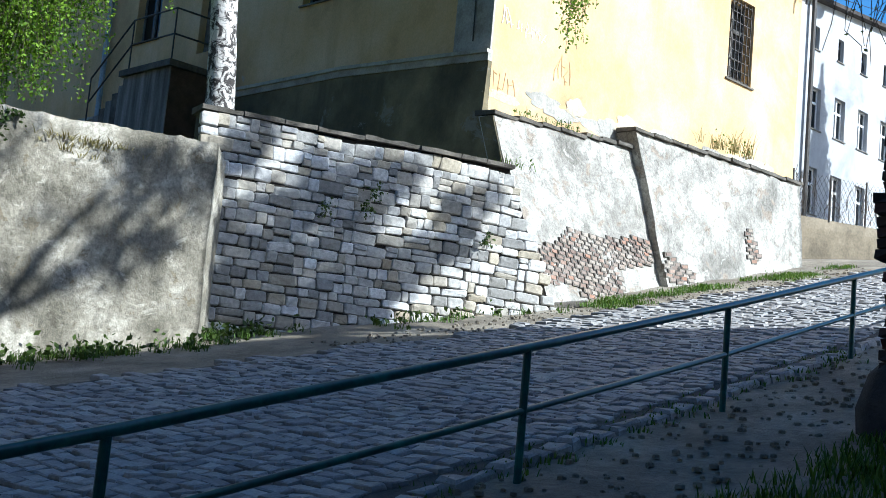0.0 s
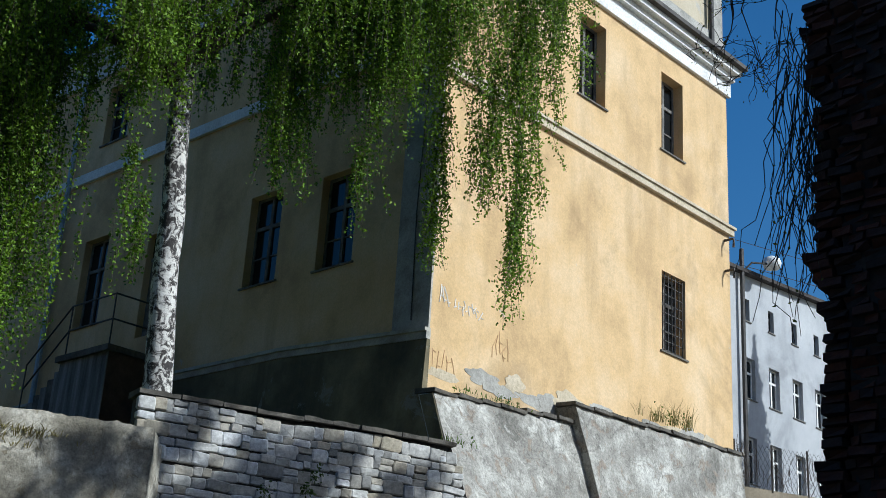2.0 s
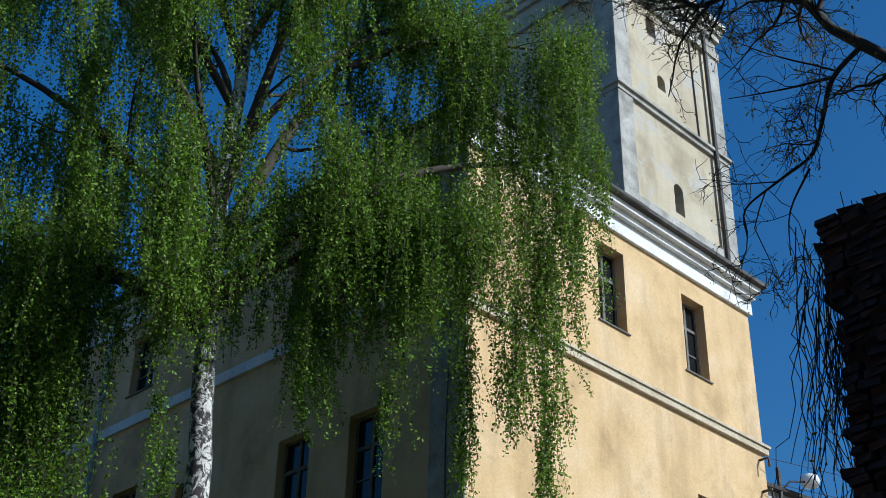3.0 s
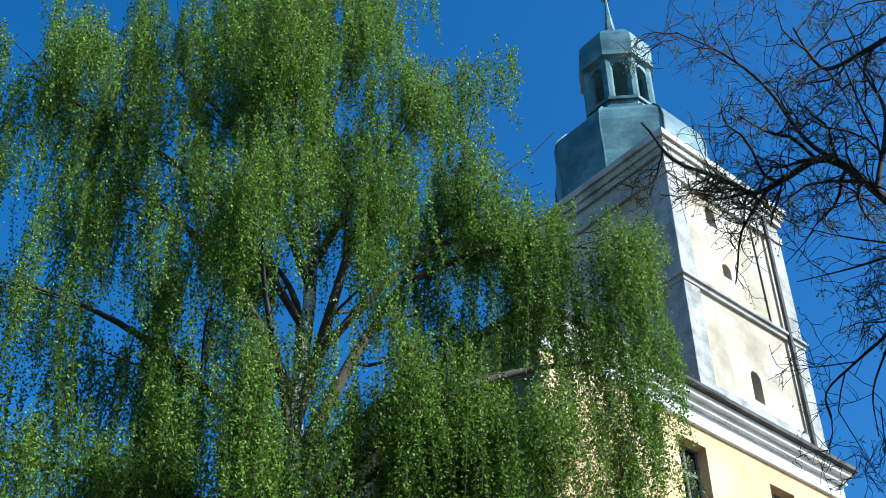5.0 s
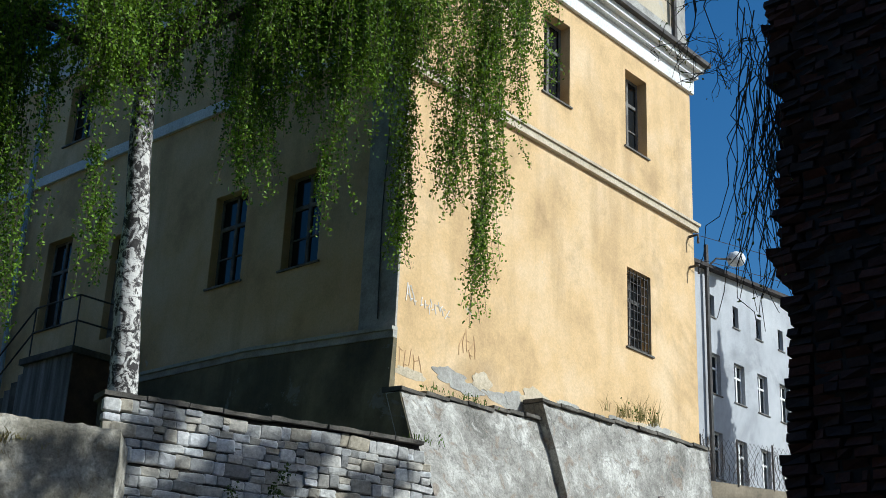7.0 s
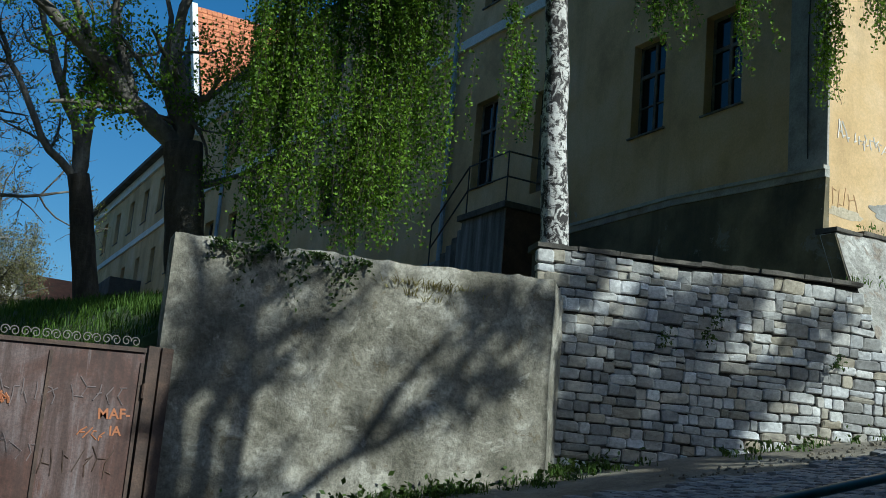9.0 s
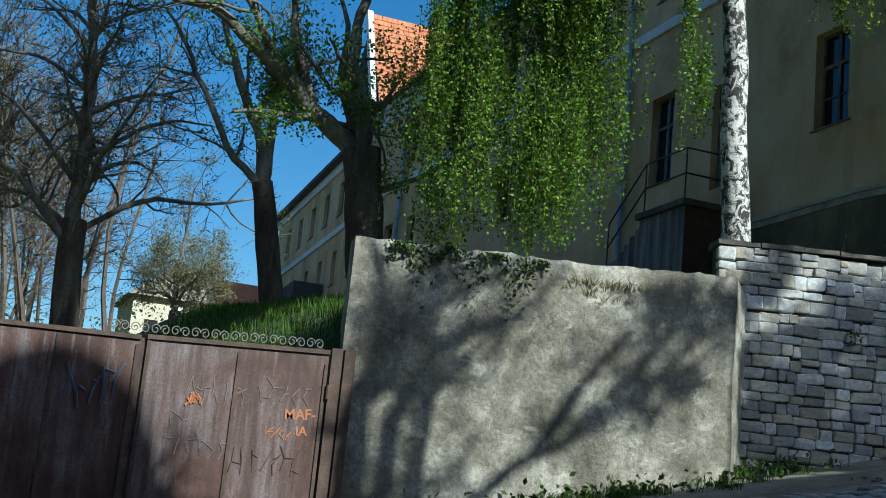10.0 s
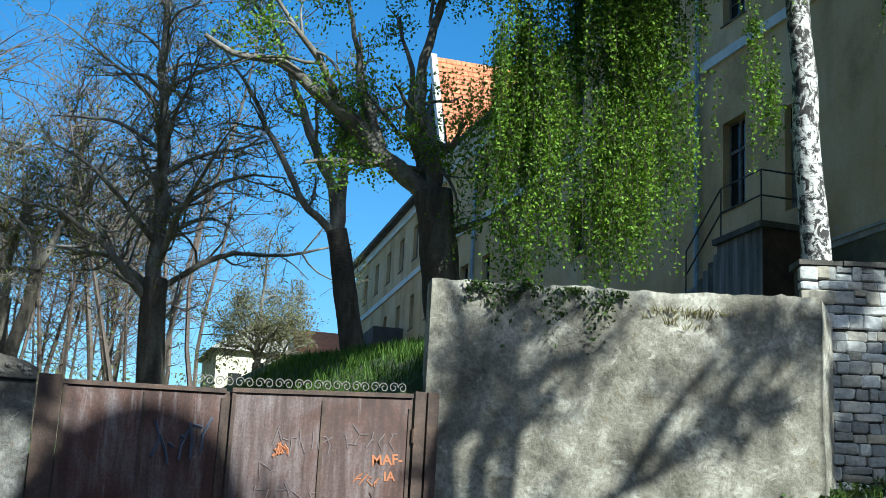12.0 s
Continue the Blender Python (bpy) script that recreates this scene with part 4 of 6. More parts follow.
    def bunch(c, low, high, count, wide):
        """Twigs that hang together from one branch end."""
        for _ in range(count):
            q = c + Vector((rng.gauss(0, wide), rng.gauss(0, wide), rng.uniform(-0.5, 0.4)))
            hang(q, rng.uniform(low, high))
    for p in rng.sample(tips, min(len(tips), 640)):
        if p.z > 17:
            bunch(Vector(p), 0.5, 2.0, 8, 0.28)
        else:
            bunch(Vector(p), 0.8, 2.8, 8, 0.26)
    # long curtains under the outer limbs: two ends with their tops, lowest, how many bunches, how wide
    curtains = [((7.2, 20.9, 14.4), (9.9, 19.6, 14.6), 6.9, 28, 0.40), ((7.5, 20.8, 12.0), (8.3, 20.4, 12.5), 6.3, 13, 0.25), ((8.9, 20.1, 13.0), (9.9, 19.6, 13.0), 6.5, 19, 0.28),
                ((9.5, 19.85, 17.0), (10.5, 19.35, 17.0), 9.3, 26, 0.3), ((11.3, 19.0, 12.5), (11.7, 18.8, 12.5), 8.8, 2, 0.10), ((5.9, 21.4, 20.0), (8.0, 20.6, 21.0), 12.5, 16, 0.6), ((8.0, 20.6, 19.5), (11.0, 19.3, 18.5), 12.5, 20, 0.7),
                ((12.6, 18.0, 17.6), (15.0, 16.6, 18.5), 12.2, 22, 0.7), ((13.4, 17.4, 14.5), (13.7, 17.2, 14.5), 10.6, 3, 0.12), ((14.9, 16.6, 14.5), (15.1, 16.5, 14.5), 10.4, 2, 0.10),
                ((15.2, 16.4, 20.0), (18.4, 14.2, 17.6), 13.0, 23, 0.45), ((16.4, 16.0, 15.5), (16.6, 15.9, 15.5), 10.0, 4, 0.08), ((17.4, 14.95, 16.0), (17.8, 14.65, 15.5), 9.0, 6, 0.10), ((17.0, 15.2, 15.5), (17.2, 15.1, 15.5), 11.0, 4, 0.10),
                ((15.0, 16.6, 22.3), (18.0, 14.5, 20.4), 17.0, 26, 0.40), ((17.6, 14.7, 20.6), (18.7, 13.8, 18.6), 14.0, 11, 0.32), ((12.8, 18.0, 23.5), (15.6, 16.2, 22.5), 18.5, 18, 0.7), ((6.6, 21.0, 25.5), (11.5, 18.9, 26.0), 19.0, 30, 0.9), ((9.0, 20.2, 29.0), (13.7, 17.3, 28.5), 23.0, 38, 0.8), ((5.2, 21.9, 26.0), (9.0, 20.2, 29.5), 19.5, 26, 0.7),
                ((11.2, 17.6, 18.0), (12.1, 17.2, 18.4), 12.8, 9, 0.35), ((10.8, 17.6, 24.0), (12.4, 17.0, 24.0), 17.5, 13, 0.5)]
    for (x0, y0, t0), (x1, y1, t1), low, count, wide in curtains:
        for k in range(count):
            t = rng.random()
            top = t0 + (t1 - t0) * t
            c = Vector((x0 + (x1 - x0) * t + rng.gauss(0, wide), y0 + (y1 - y0) * t + rng.gauss(0, wide), 0))
            c.z = top - (top - low) * (rng.random() ** 1.3 if wide > 0.2 else (k + rng.random()) / count) * 0.78
            reach = min(c.z - low, 3.4)
            bunch(c, reach * (0.35 if wide > 0.2 else 0.6), reach, 9, 0.17 if wide > 0.2 else 0.09)
    tagged(part("twig_mass", strands, TWIG, tree), kind="stuff")
    part("crown", leaves, LEAF_BIRCH, tree, "hanging curtains of small green leaves")
    return tree


def smooth_path(pts, each=4):
    """A rounded line through the given places."""
    p = [Vector(q) for q in pts]
    p = [p[0] * 2 - p[1]] + p + [p[-1] * 2 - p[-2]]
    out = []
    for a, b, c, d in zip(p, p[1:], p[2:], p[3:]):
        for k in range(each):
            t = k / each
            out.append(0.5 * (2 * b + (c - a) * t + (2 * a - 5 * b + 4 * c - d) * t * t + (3 * b - a - 3 * c + d) * t ** 3))
    return out + [p[-2]]


def crooked(rng, start, way, length, steps, wild, lift):
    """A twig that changes its way at every step; lift below nought lets it droop."""
    pts, d = [Vector(start)], Vector(way).normalized()
    for _ in range(steps):
        d = (d + Vector((rng.gauss(0, wild), rng.gauss(0, wild), rng.gauss(0, wild) + lift))).normalized()
        pts.append(pts[-1] + d * (length / steps))
    return pts


def twigs(rng, wood, path, r0, levels, count, length, tips, wild=0.3, lift=0.05, least=0.005, spread=1.0):
    """Crooked side shoots along a limb, again and again; collects the outer places."""
    for i in range(count):
        t = rng.uniform(0.12, 1.0)
        k = min(int(t * (len(path) - 1)), len(path) - 2)
        p, d = path[k].lerp(path[k + 1], rng.random()), (path[k + 1] - path[k]).normalized()
        side = Vector((rng.gauss(0, 1), rng.gauss(0, 1), rng.gauss(0, 1))).normalized()
        ln = length * rng.uniform(0.45, 1.2) * (1.15 - 0.5 * t)
        q = crooked(rng, p, d * 0.7 + side * spread, ln, 6 if levels > 1 else 4, wild, lift)
        r = max(least, r0 * 0.42 * (1.1 - t * 0.6))
        wood.tube(q, taper(r, max(least * 0.6, r * 0.3), len(q) - 1), 5 if levels > 1 else 3, False)
        if levels > 1:
            twigs(rng, wood, q, r, levels - 1, max(3, int(count * 0.7)), length * 0.5, tips, wild, lift, least, spread)
        else:
            tips += q[1:]


def grown_tree(name, label, seed, base, trunk, r_base, r_top, limbs, leaf, leaf_size, leaf_count, levels=3, count=7, length=1.6, wild=0.28, lift=0.06, least=0.006, near=0.1, skin=None):
    """A tree whose trunk and limbs follow given lines; limbs are (places, radius, how many shoots)."""
    rng = random.Random(seed)
    tree = empty(name, base)
    tagged(tree, label, "tree")
    p = smooth_path([base] + trunk)
    rad = [r * (1 + 0.12 * noise.noise(q * 1.7)) for q, r in zip(p, taper(r_base, r_top, len(p) - 1))]
    rad[0] *= 1.3
    part("trunk", Shape().tube(p, rad, 14), SHADED_BARK, tree, "fissured bark, darkened for the shade on the trunks", True)
    tips = []
    for pts, r, many in limbs:
        wood, q = Shape(), smooth_path(pts)
        q = [v + Vector((noise.noise(v * 1.3), noise.noise(v * 1.3 + Vector((5, 0, 0))), noise.noise(v * 1.3 + Vector((0, 7, 0))))) * r * 0.8 for v in q]
        wood.tube(q, [x * (1 + 0.15 * noise.noise(v * 2.1)) for v, x in zip(q, taper(r, max(least, r * 0.2), len(q) - 1))], 8, False)
        twigs(rng, wood, q, r, levels, many or count, length, tips, wild, lift, least)
        part("limb", wood, skin or LIT_LIMB, tree, "", True)
    if leaf_count and tips:
        s = Shape()
        for _ in range(leaf_count):
            c = rng.choice(tips)
            leaf_at(s, c + Vector((rng.gauss(0, near), rng.gauss(0, near), rng.gauss(0, near))), leaf_size * rng.uniform(0.6, 1.3), rng)
        part("crown", s, leaf, tree)
    return tree


birch = build_birch()
tree_a = grown_tree("leaning_tree", "thick leaning dark tree with forked limbs behind the wall", 4, (7.85, 23.8, 5.4), [(7.6, 23.9, 6.8), (7.45, 23.9, 7.9), (7.3, 23.9, 8.8)], 0.42, 0.36, [
    ([(7.3, 23.9, 8.5), (6.5, 23.9, 9.14), (5.4, 23.9, 10.1), (4.46, 23.95, 10.8), (3.65, 24.0, 11.1), (2.5, 24.1, 11.3)], 0.23, 6),
    ([(5.4, 23.9, 10.13), (4.9, 23.7, 10.9), (4.2, 23.5, 11.6), (3.4, 23.3, 12.5)], 0.11, 5),
    ([(6.15, 23.9, 9.6), (5.7, 24.0, 10.6), (5.6, 24.1, 11.6), (5.3, 24.2, 13.0)], 0.13, 5),
    ([(7.3, 23.9, 8.6), (7.08, 23.9, 10.06), (6.9, 23.9, 11.0), (7.04, 23.8, 12.2), (7.5, 23.7, 13.6)], 0.21, 6),
    ([(7.3, 23.9, 8.7), (6.85, 24.05, 9.93), (6.8, 24.2, 11.03), (6.6, 24.4, 12.6)], 0.14, 6),
    ([(7.5, 23.9, 7.9), (8.14, 23.7, 8.22), (8.72, 23.5, 8.55), (9.3, 23.3, 9.05), (10.15, 23.1, 9.7)], 0.075, 5)],
    LEAF_BIRCH, 0.042, 11500, 3, 6, 1.9, 0.24, -0.03, 0.006, 0.14)
tree_b = grown_tree("forked_tree", "slim dark forked tree on the grassy mound", 5, (8.3, 33.0, 5.9), [(8.1, 33.0, 7.0), (7.8, 33.0, 8.45), (7.6, 33.0, 9.5), (7.45, 33.0, 10.1)], 0.36, 0.27, [
    ([(7.45, 33.0, 9.9), (6.42, 33.0, 10.9), (5.55, 33.1, 12.4), (4.8, 33.2, 13.74), (4.0, 33.3, 14.9)], 0.13, 7),
    ([(7.4, 33.0, 10.0), (7.1, 33.0, 11.5), (6.36, 33.0, 13.1), (6.03, 32.9, 13.83), (5.32, 32.8, 15.2), (4.4, 32.6, 16.4)], 0.17, 7),
    ([(7.46, 33.0, 10.0), (7.46, 33.0, 11.57), (7.8, 32.9, 13.1), (7.9, 32.8, 13.9), (7.6, 32.6, 15.6)], 0.16, 7),
    ([(7.1, 33.0, 11.5), (7.23, 33.2, 12.44), (7.5, 33.4, 13.3), (7.2, 33.7, 15.5)], 0.09, 6)],
    LEAF_BUD, 0.04, 4500, 3, 7, 2.0, 0.24, 0.06)


def broad_limbs(seed, leader, low, high, number, reach, r):
    """Limbs all round a leader: they leave it steeply, spread, and turn up again at their ends."""
    rng, out = random.Random(seed), []
    axis = smooth_path(leader)
    for i in range(number):
        t = (i + rng.random() * 0.6) / number
        k = int((low + (high - low) * t) * (len(axis) - 1))
        a = axis[k]
        w = i * 2.4 + rng.uniform(-0.4, 0.4)
        d = Vector((math.cos(w), math.sin(w), 0))
        far = reach * (1 - 0.62 * t) * rng.uniform(0.75, 1.15)
        out.append(([a, a + d * far * 0.3 + Vector((0, 0, far * 0.22)), a + d * far * 0.65 + Vector((0, 0, far * rng.uniform(0.22, 0.42))), a + d * far + Vector((0, 0, far * rng.uniform(0.25, 0.65)))],
                    r * (1 - 0.55 * t), 0))
    return out


LEADER = [(3.1, 35.8, 8.4), (3.02, 35.8, 11.1), (2.85, 35.8, 13.6), (2.64, 35.8, 16.0), (2.5, 35.9, 19.0)]
tree_c = grown_tree("bare_tree", "large dark broad tree with bare budding twigs", 6, (3.4, 35.8, 4.2), [(3.26, 35.8, 5.75), (3.12, 35.8, 7.7), (3.1, 35.8, 8.8)], 0.42, 0.33,
                    [(LEADER, 0.24, 10), ([(3.0, 35.8, 8.2), (2.3, 35.8, 8.8), (1.4, 35.8, 9.8), (0.4, 35.9, 10.4), (-1.2, 36.0, 10.7)], 0.15, 8), ([(3.2, 35.8, 7.7), (3.6, 35.7, 7.97), (3.75, 35.6, 9.1)], 0.09, 3)]
                    + broad_limbs(61, LEADER, 0.0, 0.85, 20, 5.2, 0.11), LEAF_BUD, 0.042, 9000, 3, 7, 2.5, 0.28, 0.07, 0.009)
tree_e = grown_tree("slender_tree", "slender dark leaning tree with bare twigs in the yard", 23, (-0.44, 36.0, 3.8499999999999996), [(-0.44, 36.0, 6.05), (-0.42, 36.0, 6.51), (-0.16, 36.0, 7.6), (-0.05, 36.0, 8.71)], 0.24, 0.16, [([(-0.05, 36.0, 8.71), (0.49, 36.0, 10.03), (1.01, 36.0, 11.06), (1.44, 36.0, 12.27)], 0.13, 9), ([(0.02, 36.0, 8.71), (-0.36, 36.0, 9.62), (-1.1, 36.0, 10.33), (-1.87, 36.0, 10.71)], 0.09, 8)],
                    LEAF_BUD, 0.042, 2500, 3, 6, 2.2, 0.28, 0.06, 0.009)
tree_g = grown_tree("slender_tree", "slender dark upright tree with bare twigs in the yard", 24, (-0.82, 37.0, 3.9399999999999995), [(-0.82, 37.0, 6.14), (-0.77, 37.0, 6.77), (-0.72, 37.0, 8.04)], 0.20, 0.14, [([(-0.72, 37.0, 8.04), (-0.77, 37.0, 9.31), (-0.6, 37.0, 10.63), (-0.87, 37.0, 12.59)], 0.13, 14)],
                    LEAF_BUD, 0.042, 2500, 3, 6, 2.2, 0.28, 0.06, 0.009)
LEADER_D = [(8.1, 47.3, 8.2), (8.0, 47.3, 10.0), (8.2, 47.2, 13.0)]
tree_d = grown_tree("shrubby_tree", "small round tree with tan catkins in front of the far house", 7, (8.05, 47.3, 5.8), [(8.1, 47.3, 7.3), (8.1, 47.3, 8.4)], 0.24, 0.2,
                    [(LEADER_D, 0.13, 8)] + broad_limbs(71, LEADER_D, 0.0, 0.75, 9, 2.9, 0.09), LEAF_TAN, 0.038, 18000, 3, 7, 1.5, 0.28, 0.06, 0.009, 0.16)
tree_r = grown_tree("budding_tree", "tall dark tree with bare budding branches over the ruin", 8, (13.0, 2.4, 1.9), [(13.0, 2.4, 5.0), (12.9, 2.5, 8.5), (12.7, 2.5, 11.2)], 0.40, 0.30, [
    # over the street
    ([(12.7, 2.5, 10.2), (12.3, 4.2, 11.0), (11.9, 5.22, 11.95), (11.8, 5.47, 12.37), (11.68, 5.7, 12.9), (11.53, 6.0, 13.11), (11.34, 6.36, 13.0), (11.13, 6.71, 12.81), (10.95, 7.0, 13.13), (10.6, 7.53, 13.75), (10.4, 7.8, 14.5)], 0.085, 16),
    ([(12.0, 5.0, 11.8), (11.81, 5.43, 11.33), (11.74, 5.59, 10.8), (11.67, 5.73, 10.33), (11.47, 6.11, 10.04), (11.28, 6.46, 9.73), (11.27, 6.47, 9.3)], 0.035, 9),
    ([(12.6, 2.6, 11.2), (12.5, 3.6, 14.0), (12.25, 4.35, 14.9), (11.86, 5.31, 14.7), (11.7, 5.66, 14.78), (11.62, 5.83, 15.64)], 0.07, 11),
    ([(11.81, 5.42, 11.36), (11.6, 5.88, 11.34), (11.26, 6.5, 11.32)], 0.022, 5),
    ([(11.68, 5.7, 12.9), (11.5, 6.05, 13.5), (11.35, 6.34, 14.65), (11.1, 6.76, 15.54), (10.8, 7.24, 16.2)], 0.04, 11),
    ([(11.64, 5.79, 10.14), (11.51, 6.04, 9.61), (11.48, 6.1, 9.04)], 0.016, 4),
    ([(11.8, 5.47, 12.37), (11.95, 5.13, 13.52), (11.93, 5.17, 14.2), (11.87, 5.31, 15.05)], 0.04, 9)],
    LEAF_BUD, 0.018, 6000, 3, 8, 1.5, 0.30, -0.03, 0.005, 0.03, TWIG)
# the great limbs of the same kind of tree on the bank, whose shade lies on the rendered wall
tree_q = grown_tree("bank_tree", "thick old tree with spreading limbs on the near bank", 19, (12.9, 0.9, 1.6), [(12.8, 1.2, 6.0), (12.6, 1.9, 10.0), (12.3, 2.4, 12.4)], 0.45, 0.34, [
    ([(12.3, 2.4, 12.2), (12.0, 2.4, 13.8), (12.2, 2.4, 14.8), (12.5, 2.4, 15.6), (12.6, 2.4, 16.0), (12.3, 2.4, 16.4), (12.05, 2.4, 17.4)], 0.33, 4),
    ([(12.6, 2.4, 16.0), (13.1, 2.4, 16.4), (13.8, 2.4, 16.8), (14.6, 2.4, 17.6)], 0.13, 4),
    ([(12.3, 2.3, 12.2), (12.6, 2.4, 13.8), (12.6, 2.4, 14.6), (12.8, 2.4, 15.1), (13.1, 2.4, 15.6), (13.6, 2.4, 16.0), (14.2, 2.4, 16.3), (14.9, 2.4, 17.0)], 0.18, 6),
    ([(12.4, 2.3, 11.8), (13.2, 2.4, 12.9), (14.0, 2.4, 13.7), (14.4, 2.4, 14.1), (15.1, 2.4, 14.4), (15.9, 2.4, 15.0), (16.4, 2.4, 15.3), (17.2, 2.4, 15.8)], 0.13, 9),
    ([(12.4, 2.3, 11.6), (10.4, 2.4, 12.9), (8.4, 2.4, 13.9), (7.2, 2.4, 14.6), (6.2, 2.4, 15.0), (5.2, 2.4, 16.0)], 0.15, 8),
    ([(14.6, 2.4, 14.2), (15.1, 2.4, 15.0), (15.5, 2.4, 15.6), (16.0, 2.4, 16.1), (16.3, 2.4, 16.7)], 0.11, 7)],
    LEAF_BUD, 0.06, 2600, 2, 5, 1.1, 0.3, 0.02, 0.012, 0.12)
# out-of-view tree placed towards the sun to dapple the stone wall
tree_s = grown_tree("leafy_tree", "leafy tree out of view, placed to dapple the stone wall", 18, (19.6, -1.0, 2.8), [(19.6, 0.0, 8.0), (19.7, 1.6, 12.5)], 0.40, 0.28, [
    ([(19.7, 1.6, 12.3), (20.7, 2.4, 14.7), (21.6, 2.4, 15.4), (22.1, 2.4, 16.0), (22.4, 2.4, 16.8)], 0.12, 7),
    ([(19.7, 1.6, 12.3), (19.8, 2.2, 14.3), (19.9, 2.4, 15.4), (19.8, 2.4, 16.6), (19.4, 2.4, 17.6)], 0.16, 8),
    ([(19.7, 1.6, 12.0), (18.9, 2.2, 14.2), (18.7, 2.4, 15.5), (18.5, 2.4, 17.4)], 0.12, 7)],
    None, 0, 0, 2, 6, 1.3, 0.28, 0.05, 0.012)


def shade_clumps(tree, seed, centre, size, count):
    rng = random.Random(seed)
    s = Shape()
    for _ in range(count):
        c = Vector(centre) + Vector((rng.gauss(0, size[0]), rng.gauss(0, size[1]), rng.gauss(0, size[2])))
        k = rng.uniform(0.08, 0.2)
        for _ in range(70):
            leaf_at(s, c + Vector((rng.gauss(0, k), rng.gauss(0, k), rng.gauss(0, k))), rng.uniform(0.07, 0.13), rng)
    part("crown", s, LEAF_BUD, tree)


# unseen clumps set towards the sun to shape shade on the walls and pillar
for k, (x, z, wide, many) in enumerate(((19.8, 16.6, 0.35, 11), (19.2, 16.3, 0.22, 4), (18.55, 15.4, 0.22, 6), (19.3, 15.1, 0.22, 5), (19.9, 15.1, 0.28, 8), (20.6, 14.9, 0.28, 9), (21.3, 15.2, 0.16, 5),
                                        (21.8, 15.8, 0.14, 4), (18.6, 17.4, 0.2, 2), (20.6, 16.7, 0.2, 4), (18.4, 14.4, 0.2, 7), (19.0, 14.2, 0.28, 9), (19.8, 14.2, 0.28, 9), (20.4, 14.5, 0.22, 6), (18.6, 15.0, 0.18, 6), (19.4, 15.7, 0.2, 4), (20.2, 15.9, 0.2, 4), (18.25, 16.2, 0.2, 5), (18.2, 17.0, 0.18, 4))):
    shade_clumps(tree_s, 33 + k, (x, 2.4, z), (wide, 0.4, wide * 0.7), many)
for k, (x, z, wide, many) in enumerate(((16.8, 15.6, 0.3, 3), (16.0, 15.7, 0.25, 2), (17.1, 16.4, 0.3, 3), (16.2, 16.7, 0.3, 2), (6.0, 14.9, 0.35, 6), (5.6, 15.6, 0.3, 4))):
    shade_clumps(tree_q, 53 + k, (x, 2.4, z), (wide, 0.3, wide * 0.8), many)


def build_far_wood():
    """Bare far woods at the end of the yard."""
    rng = random.Random(14)
    wood, buds = Shape(), Shape()
    for i in range(170):
        x, y = rng.uniform(-40, 8), rng.uniform(46, 95)
        z = terrace_z(x, y)
        h = rng.uniform(11, 19)
        top = (x + rng.gauss(0, 1.4), y + rng.gauss(0, 1.0), z + h)
        p = tree_path(rng, (x, y, z - 0.3), top, 8, 0.10)
        wood.tube(p, taper(rng.uniform(0.10, 0.22), 0.02, 8), 5, False)
        for k in range(32):
            a = p[rng.randint(2, 7)].lerp(p[8], rng.random() * 0.5)
            w = rng.uniform(0, 6.28)
            b = a + Vector((math.cos(w), math.sin(w), rng.uniform(-0.1, 1.1))) * rng.uniform(1.0, 3.6)
            q = tree_path(rng, a, b, 3, 0.12)
            wood.tube(q, taper(0.035, 0.012, 3), 3, False)
            for _ in range(7):
                c = q[rng.randint(1, 3)]
                wood.tube([c, c + Vector((rng.gauss(0, 0.6), rng.gauss(0, 0.6), rng.uniform(-0.2, 1.0)))], [0.012, 0.007], 3, False)
            for _ in range(9):
                leaf_at(buds, q[rng.randint(1, 3)] + Vector((rng.gauss(0, 0.5), rng.gauss(0, 0.5), rng.gauss(0, 0.5))), rng.uniform(0.04, 0.09), rng)
    for i in range(150):
        x, y = rng.uniform(-30, 9), rng.uniform(50, 80)
        z = terrace_z(x, y)
        for _ in range(130):
            leaf_at(buds, Vector((x + rng.gauss(0, 0.9), y + rng.gauss(0, 0.9), z + abs(rng.gauss(0, 1.6)))), rng.uniform(0.05, 0.10), rng)
    ob = tagged(wood.make("far_woods", FAR_TWIG), "bare far woods behind the yard", "trees", kind="stuff")
    tagged(part("buds", buds, LEAF_FAR, ob), kind="stuff")
    return ob


LEAF_FAR = leaf_material("far_bud", (0.13, 0.12, 0.05), (0.22, 0.24, 0.08))
build_far_wood()


